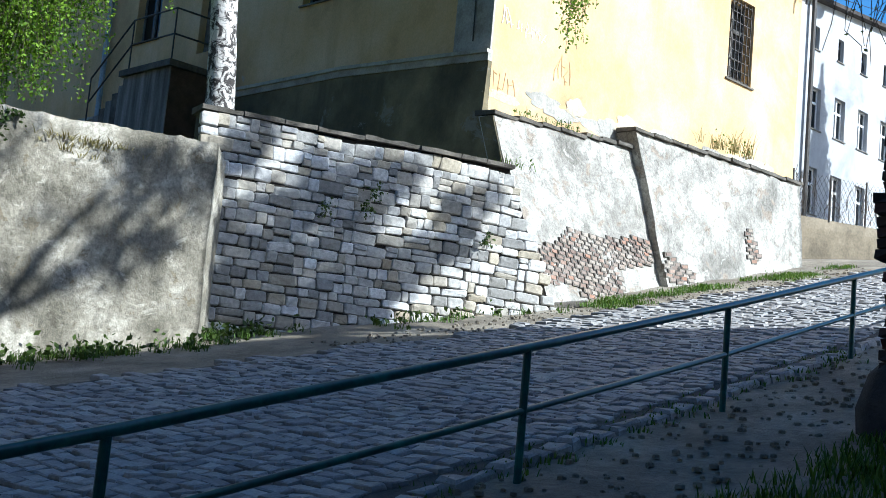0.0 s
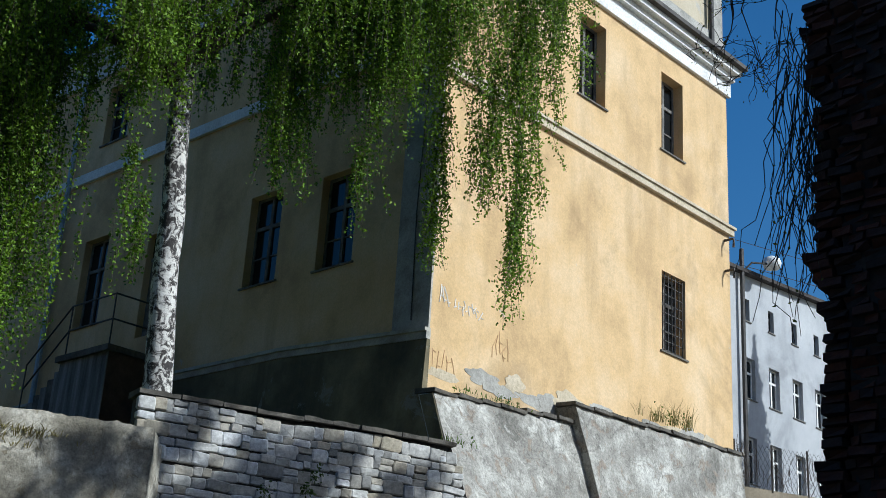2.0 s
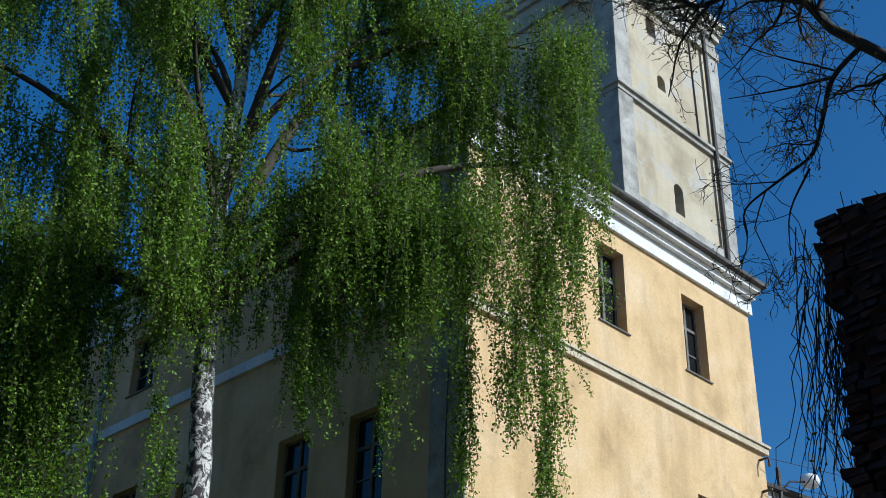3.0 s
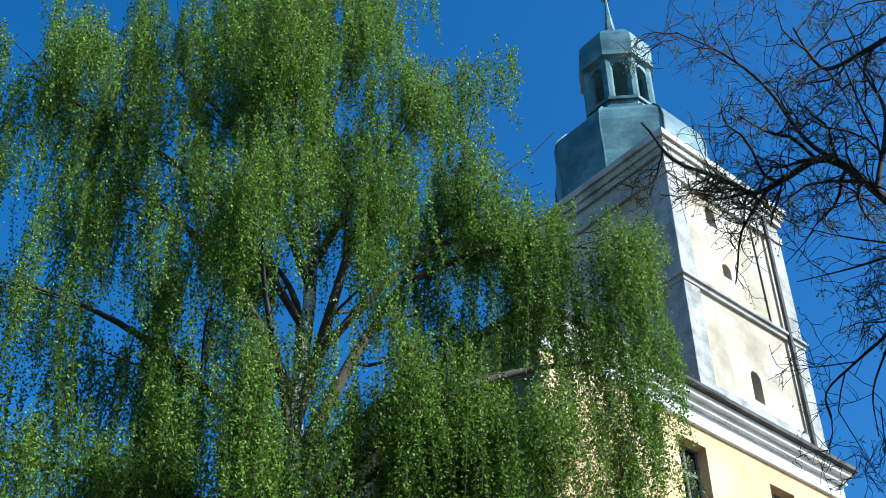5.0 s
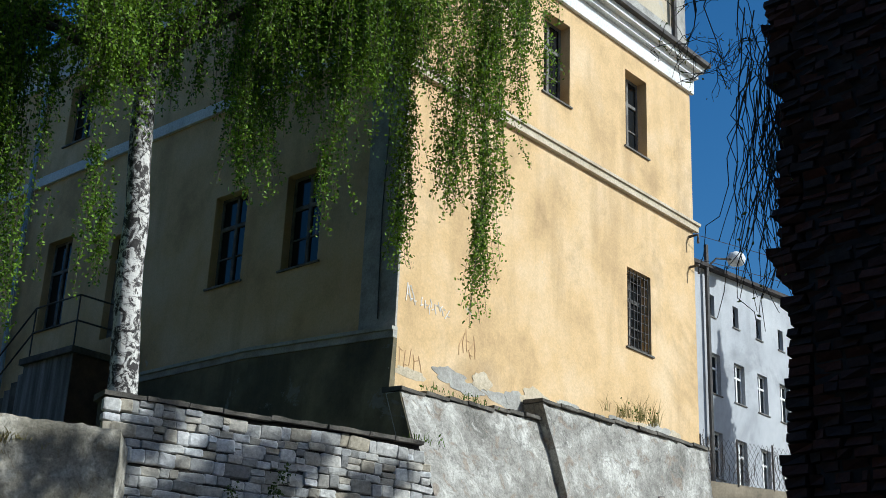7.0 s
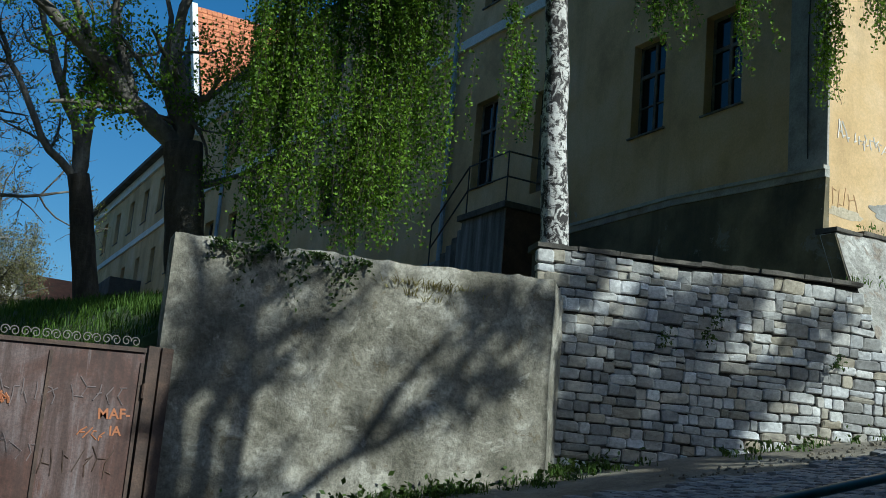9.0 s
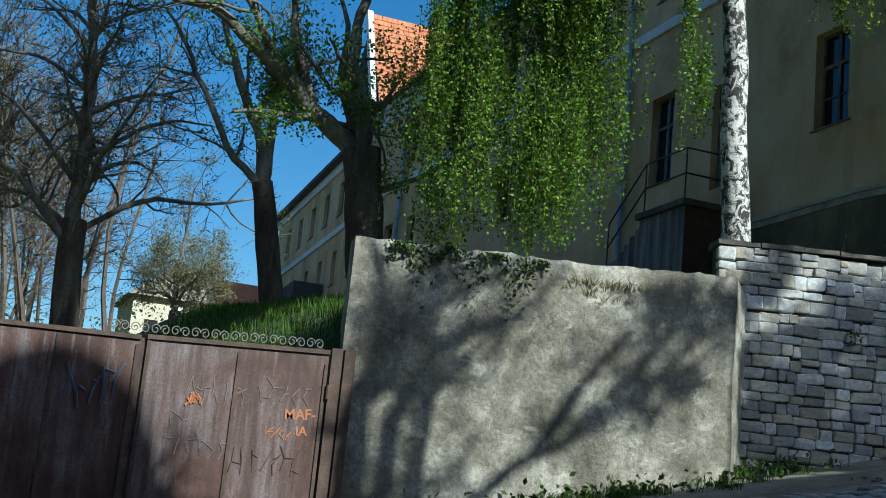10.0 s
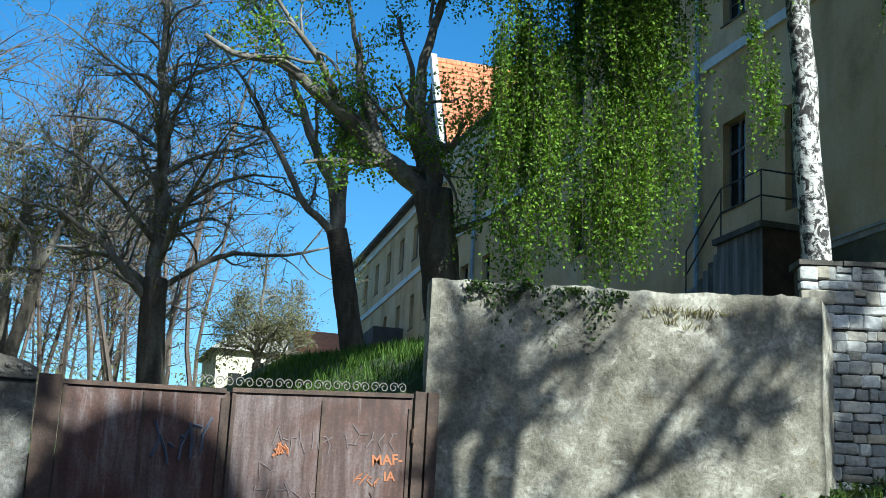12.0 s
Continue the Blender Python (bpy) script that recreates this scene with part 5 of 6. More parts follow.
# ---- ruined brick wall beside the camera's bank ----
def build_ruin():
    ob = empty("ruined_wall", (10.9, 4.6, 1.7))
    tagged(ob, "tall dark ruined brick wall with a ragged edge", "wall", kind="structure")
    part("core", Shape().box(10.62, 0.4, 1.0, 11.3, 5.02, 8.6), BRICK_CORE, ob)
    rng = random.Random(9)
    turn = Matrix(((0, -1, 0), (0, 0, 1), (-1, 0, 0))).transposed().to_4x4()
    places, keys = [], []
    z, row = 1.3, 0
    while z < 8.72:
        step = rng.uniform(0.094, 0.106)
        edge = 5.30 + 0.16 * noise.noise((z * 0.9, 0, 0)) + 0.13 * noise.noise((z * 3.1, 4, 0)) + rng.uniform(-0.05, 0.05)
        y = edge
        while y > -0.3:
            w = rng.choice((0.27, 0.28, 0.14, 0.26)) if row % 2 else rng.choice((0.27, 0.28, 0.26))
            at = Vector((10.592 + rng.uniform(-0.008, 0.008), y - w / 2, z + step / 2))
            places.append(Matrix.Translation(at) @ turn @ Matrix.Rotation(rng.gauss(0, 0.015), 4, "Z") @ Matrix.Diagonal((w - 0.014, step * 0.90, 0.40, 1)))
            keys.append(abs(z - 3.5) * 0.4 + 5.3 - y)
            y -= w
        z += step
        row += 1
    lay_pieces("brick", places, stone_variants("brick", None, rng, 12, 0.88, 0.04), ob, BRICK_D, BRICK_I, 300, "bricks", lambda k: keys[k])
    f = Shape()
    lathe(f, 10.78, 5.12, [(0.42, 1.2), (0.38, 1.9), (0.40, 2.2), (0.30, 2.5), (0.16, 2.65)], 9)
    part("footing", f, BRICK_CORE, ob, "rough stone footing", True)
    return ob


# ---- buildings up the street and far off ----
def build_far_house():
    def tw(u, dd, z):
        return (42.5 + u, 24.5 + dd, z)
    h = empty("town_house", (42.5, 24.5, 8.5))
    tagged(h, "pale grey rendered town house with small attic windows", "house")
    holes = []
    for i in range(7):
        x = 1.9 * i
        holes += [(0.36 + x, 0.80 + x, 17.55, 18.45), (0.28 + x, 1.12 + x, 14.45, 16.07), (0.32 + x, 1.10 + x, 11.2, 12.98)]
    part("wall", wall_with_holes(tw, -6.0, 14.0, 7.0, 19.0, holes, 0.5), HOUSE_W, h)
    s = Shape()
    s.add([tw(-6, 0, 19.0), tw(14, 0, 19.0), tw(14, 0, 20.6), tw(-6, 0, 19.0), tw(-6, 0.5, 19.0), tw(14, 0.5, 19.0), tw(14, 0.5, 20.6)], [(0, 1, 2), (4, 6, 5), (0, 2, 6, 4)])
    part("wall", s, HOUSE_W, h)
    for k, (a, b, c, e) in enumerate(holes):
        make_window(tw, a, b, c, e, h, 0.16, 2, frame_mat=NEAR_BLACK if k % 3 == 0 else WHITE_TRIM)
    part("wall", ubox(tw, -6.0, -5.5, 0.5, 9, 7.0, 18.9), HOUSE_W, h)
    e = Shape()
    e.hexa([tw(-6.3, -0.3, 18.85), tw(14.3, -0.3, 20.53), tw(14.3, 0.6, 20.53), tw(-6.3, 0.6, 18.85), tw(-6.3, -0.3, 19.0), tw(14.3, -0.3, 20.68), tw(14.3, 0.6, 20.68), tw(-6.3, 0.6, 19.0)])
    part("eaves_edge", e, BRICK_CORE, h, "dark red eaves edge")
    s = Shape()
    s.hexa([tw(-6.3, 0.0, 19.01), tw(14.3, 0.0, 20.69), tw(14.3, 9, 20.69), tw(-6.3, 9, 19.01), tw(-6.3, 5, 21.2), tw(14.3, 5, 23.2), tw(14.3, 5.4, 23.2), tw(-6.3, 5.4, 21.2)])
    part("roof", s, SLATE, h, "dark felted roof")
    part("rain_pipe", Shape().tube([tw(-0.05, -0.2, 8.0), tw(-0.05, -0.2, 14), tw(-0.05, -0.2, 20.3)], 0.09, 8), IRON, h, "dark rain pipe")
    return h


far_house = build_far_house()


def build_street_lamp():
    l = empty("wall_lamp", (42.4, 24.2, 19.4))
    tagged(l, "white globe lamp on a short bracket at the eaves", "lamp")
    part("bracket", Shape().tube([(42.45, 24.28, 19.35), (42.7, 24.0, 19.75), (43.3, 23.6, 19.8)], 0.04, 6), IRON, l)
    part("globe", lathe(Shape(), 43.55, 23.6, [(0.05, 19.6), (0.3, 19.68), (0.38, 19.9), (0.3, 20.1), (0.08, 20.2)], 14), WHITE_TRIM, l, "white glass globe", True)
    return l


lamp = build_street_lamp()


def build_yard_wall():
    w = tagged(slab_wall("wall_yard", ((30.2, 20.9), (46.0, 16.6)), ((30.2, 20.9, 9.0), (46.0, 16.6, 9.6)), 0.3, TAN, "low tan rendered yard wall with a crack", 16, 6, 0.02))
    return w


yard_wall = build_yard_wall()


def build_cottage():
    h = empty("cottage", (12, 69, 9))
    tagged(h, "far cream cottage with a grey roof and a red-tiled wing", "house")
    part("wall", Shape().box(9.5, 68.5, 5.5, 13.4, 74, 12.0), CREAM, h)
    s = Shape()
    s.hexa([(9.1, 68.1, 12.0), (13.6, 68.1, 12.0), (13.6, 74.4, 12.0), (9.1, 74.4, 12.0), (11.6, 69.5, 13.9), (13.6, 69.5, 13.9), (13.6, 73, 13.9), (11.6, 73, 13.9)])
    part("roof", s, GREY_TRIM, h, "weathered grey roof")
    part("wing_wall", Shape().box(13.4, 69.5, 5.5, 18.0, 74, 12.3), CREAM, h)
    s = Shape()
    s.hexa([(13.3, 69.1, 12.3), (18.4, 69.1, 12.3), (18.4, 74.4, 12.3), (13.3, 74.4, 12.3), (13.4, 71.5, 14.0), (18.4, 71.5, 14.0), (18.4, 71.9, 14.0), (13.4, 71.9, 14.0)])
    part("wing_roof", s, TILE, h, "red tiled roof")
    # the whole window is one near-black sheet, its darkness put into the colour
    part("window", Shape().box(10.2, 68.47, 9.6, 10.9, 68.52, 10.8), NEAR_BLACK, h)
    return h


cottage = build_cottage()


# ---- unseen blocks added behind the camera to shape the light ----
def build_shade_block():
    h = empty("shade_block", (0, -10, 0))
    tagged(h, "plain tall block out of view, added to shade the street", "house", kind="structure")
    # heights set so that the shade edge falls along the street and wall foot
    part("wall", Shape().box(-24, -16, -6, 22.0, -6, 19.6), HOUSE_W, h)
    s = Shape()
    s.hexa([(-24.5, -16.5, 19.6), (22.4, -16.5, 19.6), (22.4, -5.7, 19.6), (-24.5, -5.7, 19.6), (-24, -11, 23.0), (20, -11, 23.0), (20, -10.6, 23.0), (-24, -10.6, 23.0)])
    part("roof", s, SLATE, h)
    # sloped end added to bend the shade edge on the road
    part("shade_slope", Shape().hexa([(22.0, -14, -6), (23.8, -14, -6), (23.8, -5.9, -6), (22.0, -5.9, -6), (22.0, -14, 19.5), (23.8, -14, 15.4), (23.8, -5.9, 15.4), (22.0, -5.9, 19.5)]), HOUSE_W, h)
    # round form added only to cast a rounded shadow on the gate
    part("shade_turret", lathe(Shape(), 11.6, -6.6, [(1.7, 10.0), (1.7, 19.4), (1.6, 20.2), (1.35, 20.9), (0.9, 21.5), (0.1, 21.9)], 16), HOUSE_W, h, "", True)
    return h


shade_block = build_shade_block()


# Unseen block added in the west to keep sky light off the church's long side.
def build_sky_blocker():
    h = empty("sky_blocker", (-21, 33, 0))
    tagged(h, "plain dark block out of view, added to cut sky light", "house", kind="structure")
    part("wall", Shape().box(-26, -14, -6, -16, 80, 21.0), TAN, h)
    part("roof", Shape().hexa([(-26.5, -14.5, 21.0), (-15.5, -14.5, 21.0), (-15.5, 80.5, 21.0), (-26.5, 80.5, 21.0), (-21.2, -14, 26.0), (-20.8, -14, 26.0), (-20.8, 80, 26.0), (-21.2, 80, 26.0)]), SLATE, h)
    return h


build_sky_blocker()


# ---- stair and landing at the side door ----
def build_landing():
    g = empty("stair_landing", (16.7, 27.0, 8.0))
    tagged(g, "streaked grey concrete landing with worn steps and iron rails", "stairs")
    body = Shape().box(16.7, 26.95, 7.0, 17.8, 29.1, 10.0)
    part("landing", body, STREAKED, g, "dark streaked concrete block")
    # thin dark brown panel over the landing's street-facing side
    part("side_face", Shape().box(16.72, 26.93, 7.0, 17.8, 26.947, 9.99), RUST_EDGE, g, "dark brown side panel")
    part("slab", Shape().box(16.6, 26.85, 10.003, 17.95, 29.2, 10.16), COPING, g, "dark crumbling landing slab")
    for i in range(7):
        y = 29.1 + 0.28 * i
        part("step", Shape().box(16.75, y + 0.003, 7.2, 17.8, y + 0.28, 9.98 - 0.17 * (i + 1)), COPING if i % 2 else STREAKED, g)
    posts = [((16.72, 27.0), 10.16), ((16.72, 28.95), 10.16), ((16.72, 30.8), 9.0), ((17.85, 27.0), 10.16)]
    for (x, y), z in posts:
        part("rail_post", Shape().tube([(x, y, z - 0.05), (x, y, z + 1.34 if z > 10 else z + 1.2)], 0.022, 6), IRON, g)
    for dz in (0.0, -0.66):
        part("rail", Shape().tube([(17.85, 27.0, 11.5 + dz), (16.72, 27.0, 11.5 + dz), (16.72, 28.95, 11.5 + dz), (16.72, 30.8, 10.2 + dz)], 0.024, 6), IRON, g)
    return g


STREAKED = rough_surface("streaked_concrete", (0.07, 0.065, 0.055), (0.20, 0.195, 0.185), (0.36, 0.35, 0.34), 2.2, 20, 0.95, 0.5, 0.02, (1.8, 1.8, 0.15))
landing = build_landing()


# ---- greenery on the ground ----
def tuft(s, p, rng, count, h, spread, lean=0.5):
    for _ in range(count):
        a = Vector((p[0] + rng.gauss(0, spread), p[1] + rng.gauss(0, spread), p[2]))
        w = rng.uniform(0, 6.283)
        d = Vector((math.cos(w), math.sin(w), 0))
        k = h * rng.uniform(0.5, 1.2)
        b = a + d * k * lean * 0.4 + Vector((0, 0, k * 0.6))
        c = a + d * k * lean + Vector((0, 0, k))
        e = Vector((-d.y, d.x, 0)) * rng.uniform(0.005, 0.011)
        n = len(s.v)
        s.v += [tuple(a - e), tuple(a + e), tuple(b + e * 0.8), tuple(b - e * 0.8), tuple(c)]
        s.f += [(n, n + 1, n + 2, n + 3), (n + 3, n + 2, n + 4)]


def build_grass():
    rng = random.Random(31)
    verge, mound, dry, weeds, bank = Shape(), Shape(), Shape(), Shape(), Shape()
    for _ in range(520):
        x = rng.uniform(18.5, 30.0)
        y = 14.9 + 0.09 * (x - 20) + rng.gauss(0, 0.33)
        if noise.noise((x * 0.55, y * 1.2, 8)) < 0.02:
            continue
        tuft(verge, (x, y, gz(x, y) - 0.02), rng, 16, 0.09, 0.09)
    for _ in range(170):
        u = rng.random()
        x, y = 6.0 + 11.5 * u, 0
        y = (17.5 - (x - 6.0) * 0.19 if x < 11.4 else 17.2 - (x - 11.6) * 0.335) - abs(rng.gauss(0, 0.35)) - 0.08
        if x > 12.6 and rng.random() < 0.75:
            continue
        tuft(verge, (x, y, gz(x, y) - 0.02), rng, 14, 0.14, 0.08)
        for _ in range(8):
            leaf_at(weeds, Vector((x + rng.gauss(0, 0.12), y + rng.gauss(0, 0.1), gz(x, y) + abs(rng.gauss(0.04, 0.09)))), rng.uniform(0.03, 0.07), rng)
    for _ in range(2600):
        x, y = rng.uniform(2.5, 8.5), rng.uniform(18.4, 34.0)
        tuft(mound, (x, y, terrace_z(x, y) + 0.14 * noise.noise((x * 0.6, y * 0.6, 3)) - 0.03), rng, 10, 0.22, 0.14)
    for _ in range(46):
        x = rng.gauss(9.2, 0.32)
        y = 17.64 - (x - 5.42) * 0.186 - 0.02
        tuft(dry, (x, y + 0.05, 5.42 - abs(rng.gauss(0, 0.16))), rng, 7, 0.11, 0.05, 1.2)
    for x0, y0, z0, k, h in ((26.3, 16.95, 9.0, 60, 0.55), (25.6, 16.95, 8.95, 40, 0.4), (19.0, 17.0, 8.1, 22, 0.12), (20.2, 17.0, 8.15, 26, 0.16), (17.2, 15.65, 6.6, 22, 0.16)):
        for _ in range(6):
            tuft(dry if h > 0.3 else verge, (x0 + rng.gauss(0, 0.3), y0 + rng.gauss(0, 0.05), z0), rng, k // 4, h, 0.07, 0.6)
        for _ in range(k // 2):
            leaf_at(verge, Vector((x0 + rng.gauss(0, 0.28), y0 + rng.gauss(0, 0.08) - 0.05, z0 + abs(rng.gauss(0, h * 0.5)))), rng.uniform(0.02, 0.05), rng)
    for x, y in ((13.0, 17.6), (13.6, 17.5), (12.9, 17.9), (14.2, 17.2)):
        tuft(dry, (x - 1.2, y + 0.1, 5.75), rng, 26, 0.35, 0.12, 0.7)
    for _ in range(1500):
        x, y = rng.uniform(4.5, 12.5), rng.uniform(2.4, 5.2)
        if y > 4.5 + 0.07 * x:
            continue
        tuft(bank, (x, y, gz(x, y) - 0.03), rng, 9, 0.13, 0.1)
    for _ in range(160):
        x = rng.uniform(6.0, 16.0)
        y = 5.75 + 0.155 * x + rng.gauss(0, 0.16)
        tuft(verge, (x, y, gz(x, y) - 0.02), rng, 8, 0.07, 0.08)
    # stray weeds growing from the stone joints
    for x, z in ((14.35, 5.6), (14.2, 5.3), (13.5, 5.2), (16.4, 5.1)):
        y = 17.28 - (x - 11.6) * 0.337 - 0.12
        for _ in range(50):
            leaf_at(weeds, Vector((x + rng.gauss(0, 0.09), y + rng.gauss(0, 0.04), z + rng.gauss(0, 0.08))), rng.uniform(0.02, 0.045), rng)
    # ivy over the top of the rendered wall
    for _ in range(750):
        x = rng.uniform(5.9, 8.3)
        y = 17.64 - (x - 5.42) * 0.186 - 0.06
        leaf_at(weeds, Vector((x, y + rng.gauss(0, 0.04), 5.62 - abs(rng.gauss(0, 0.2)) * (1.2 + math.sin(x * 9)))), rng.uniform(0.02, 0.05), rng)
    for nm, sh, mt, lb in (("verge_grass", verge, GRASS, "low green grass at the wall foot"), ("mound_grass", mound, GRASS, "long green grass on the mound"),
                           ("dry_grass", dry, DRY, "dry yellowish grass tufts on the wall tops"), ("weeds", weeds, IVY, "small dark weeds and ivy leaves"),
                           ("bank_grass", bank, GRASS, "grass on the near bank")):
        tagged(sh.make(nm, mt), lb, "grass", kind="stuff")


DRY = leaf_material("dry_blade", (0.20, 0.17, 0.07), (0.30, 0.27, 0.12), 0.3)
build_grass()


# ---- fence on the yard wall ----
def build_fence():
    f = empty("wire_fence", (34, 19.9, 9.2))
    tagged(f, "wire mesh fence with dry creepers on the yard wall", "fence")
    a, b = Vector((31.0, 20.68, 9.0)), Vector((40.0, 18.25, 9.35))
    for i in range(7):
        p = a.lerp(b, i / 6)
        part("fence_post", Shape().tube([p, p + Vector((0, 0, 1.45))], 0.03, 6), IRON, f)
    w, rng = Shape(), random.Random(2)
    for i in range(50):
        u = i / 50
        for k in (1, -1):
            p, q = a.lerp(b, u), a.lerp(b, min(1, max(0, u + k * 0.1)))
            w.tube([p + Vector((0, 0, 0.05)), q + Vector((0, 0, 1.4))], 0.006, 3, False)
    tagged(part("mesh", w, IRON, f), kind="stuff")
    v = Shape()
    for i in range(90):
        p = a.lerp(b, rng.random()) + Vector((0, -0.04, rng.uniform(0, 0.4)))
        pts = [p]
        for _ in range(5):
            pts.append(pts[-1] + Vector((rng.gauss(0, 0.12), rng.gauss(0, 0.03), rng.uniform(0.02, 0.32))))
        v.tube(pts, 0.008, 3, False)
    tagged(part("creeper", v, TWIG, f, "dry brown creeper stems"), kind="stuff")
    return f


fence = build_fence()


# ---- creeper hanging off the ruin ----
def build_creeper():
    rng = random.Random(12)
    s, lv = Shape(), Shape()
    for i in range(46):
        p = Vector((10.62 + rng.uniform(-0.15, 0.4), 5.25 + rng.uniform(-0.1, 0.28), rng.uniform(7.4, 8.8)))
        pts = [p]
        for _ in range(9):
            pts.append(pts[-1] + Vector((rng.gauss(0, 0.05), rng.gauss(0.012, 0.06), -rng.uniform(0.12, 0.34))))
        s.tube(pts, taper(0.008, 0.004, 9), 3, False)
        for q in pts[1:]:
            if rng.random() < 0.4:
                leaf_at(lv, q, rng.uniform(0.012, 0.03), rng)
    for i in range(260):
        p = Vector((10.8 + rng.uniform(-0.2, 0.5), 5.2 - rng.random() * 4.5, 8.68))
        s.tube([p, p + Vector((rng.gauss(0, 0.15), rng.gauss(0, 0.15), rng.uniform(0.0, 0.22)))], 0.006, 3, False)
    ob = tagged(s.make("creeper", TWIG), "thin dry creeper hanging off the ruined wall", "creeper", kind="stuff")
    part("leaves", lv, LEAF_BUD, ob)


build_creeper()


# ---- overhead wires ----
for i, (z0, z1) in enumerate(((17.6, 16.4), (16.9, 15.7))):
    w = Shape().tube([(29.7, CY - 0.3, z0 - 2.6), (40, 14.5, z0 - 2.9 + 0.6), (56, 9, z1 + 1.2)], 0.012, 4)
    tagged(w.make("overhead_wire", IRON), "thin dark overhead wire from the church corner", "wire", group="overhead wires")


# ---- road, pieces of the walls ----
def edge_near(x):
    return 5.9 + 0.15 * x


def edge_far(x):
    return 13.3 + 0.1 * abs(x - 14.0) * (0.7 if x > 14 else 1.0)


def stone_variants(name, mats, rng, count, flat=0.6, jitter=0.13):
    """Unit stones, 1 x 1 x 1 about the origin's top face, with worn edges."""
    out = []
    for _ in range(count):
        v = []
        for z, k in ((-1.0, 1.0), (-0.45, 1.0), (-0.12, 0.93), (0.0, flat)):
            for cx, cy in ((-0.5, -0.5), (0.5, -0.5), (0.5, 0.5), (-0.5, 0.5)):
                v.append((cx * k, cy * k, z))
        q = [(rng.uniform(-jitter, jitter), rng.uniform(-jitter, jitter)) for _ in range(4)]
        v = [(x + q[i % 4][0] * (1 if i > 3 else 1), y + q[i % 4][1], z + (rng.uniform(-0.12, 0.12) if i > 11 else 0)) for i, (x, y, z) in enumerate(v)]
        f = []
        for r in range(3):
            for j in range(4):
                f.append((r * 4 + j, r * 4 + (j + 1) % 4, r * 4 + 4 + (j + 1) % 4, r * 4 + 4 + j))
        f.append((12, 13, 14, 15))
        out.append((v, f))
    return out


def field_stones(rng, count):
    """Unit stones with uneven outlines, cut corners and a gently domed face."""
    out = []
    for _ in range(count):
        ring = []
        for cx, cy in ((-0.5, -0.5), (0.5, -0.5), (0.5, 0.5), (-0.5, 0.5)):
            a, b = rng.uniform(0.06, 0.26), rng.uniform(0.06, 0.26)
            jx, jy = rng.uniform(-0.05, 0.03), rng.uniform(-0.07, 0.03)
            cx, cy = cx + math.copysign(jx, cx), cy + math.copysign(jy, cy)
            p, q = (cx - math.copysign(a * 0.6, cx), cy), (cx, cy - math.copysign(b, cy))
            ring += [p, q] if cx * cy < 0 else [q, p]
        v = []
        tilt = (rng.uniform(-0.16, 0.16), rng.uniform(-0.16, 0.16))
        for z, k in ((-1.0, 1.0), (-0.30, 1.0), (-0.08, 0.95), (0.0, 0.80)):
            v += [(x * k, y * k, z + (tilt[0] * x + tilt[1] * y if z > -0.2 else 0) + (rng.uniform(-0.05, 0.05) if z == 0 else 0)) for x, y in ring]
        f = [(r * 8 + j, r * 8 + (j + 1) % 8, r * 8 + 8 + (j + 1) % 8, r * 8 + 8 + j) for r in range(3) for j in range(8)]
        v.append((0, 0, rng.uniform(0.0, 0.08)))
        f += [(24 + j, 24 + (j + 1) % 8, 32) for j in range(8)]
        out.append((v, f))
    return out


def lay_pieces(name, places, variants, parent, mat, mat_joined, most, rest_name, near):
    """places: matrices. The first ones by near() become parts that share meshes, the others one joined mesh."""
    meshes = []
    for v, f in variants:
        me = bpy.data.meshes.new(name)
        me.from_pydata(v, [], f)
        me.materials.append(mat)
        me.update()
        meshes.append(me)
    order = sorted(range(len(places)), key=near)
    rng, rest = random.Random(77), Shape()
    inv = Matrix.Translation(-parent.location)
    for rank, i in enumerate(order):
        k = rng.randrange(len(variants))
        if rank < most:
            ob = new(name, meshes[k])
            ob.parent, ob.matrix_parent_inverse = parent, inv
            ob.matrix_basis = places[i]
        else:
            v, f = variants[k]
            rest.add([places[i] @ Vector(p) for p in v], f)
    if rest.v:
        tagged(part(rest_name, rest, mat_joined, parent), kind="stuff")


ruin = build_ruin()


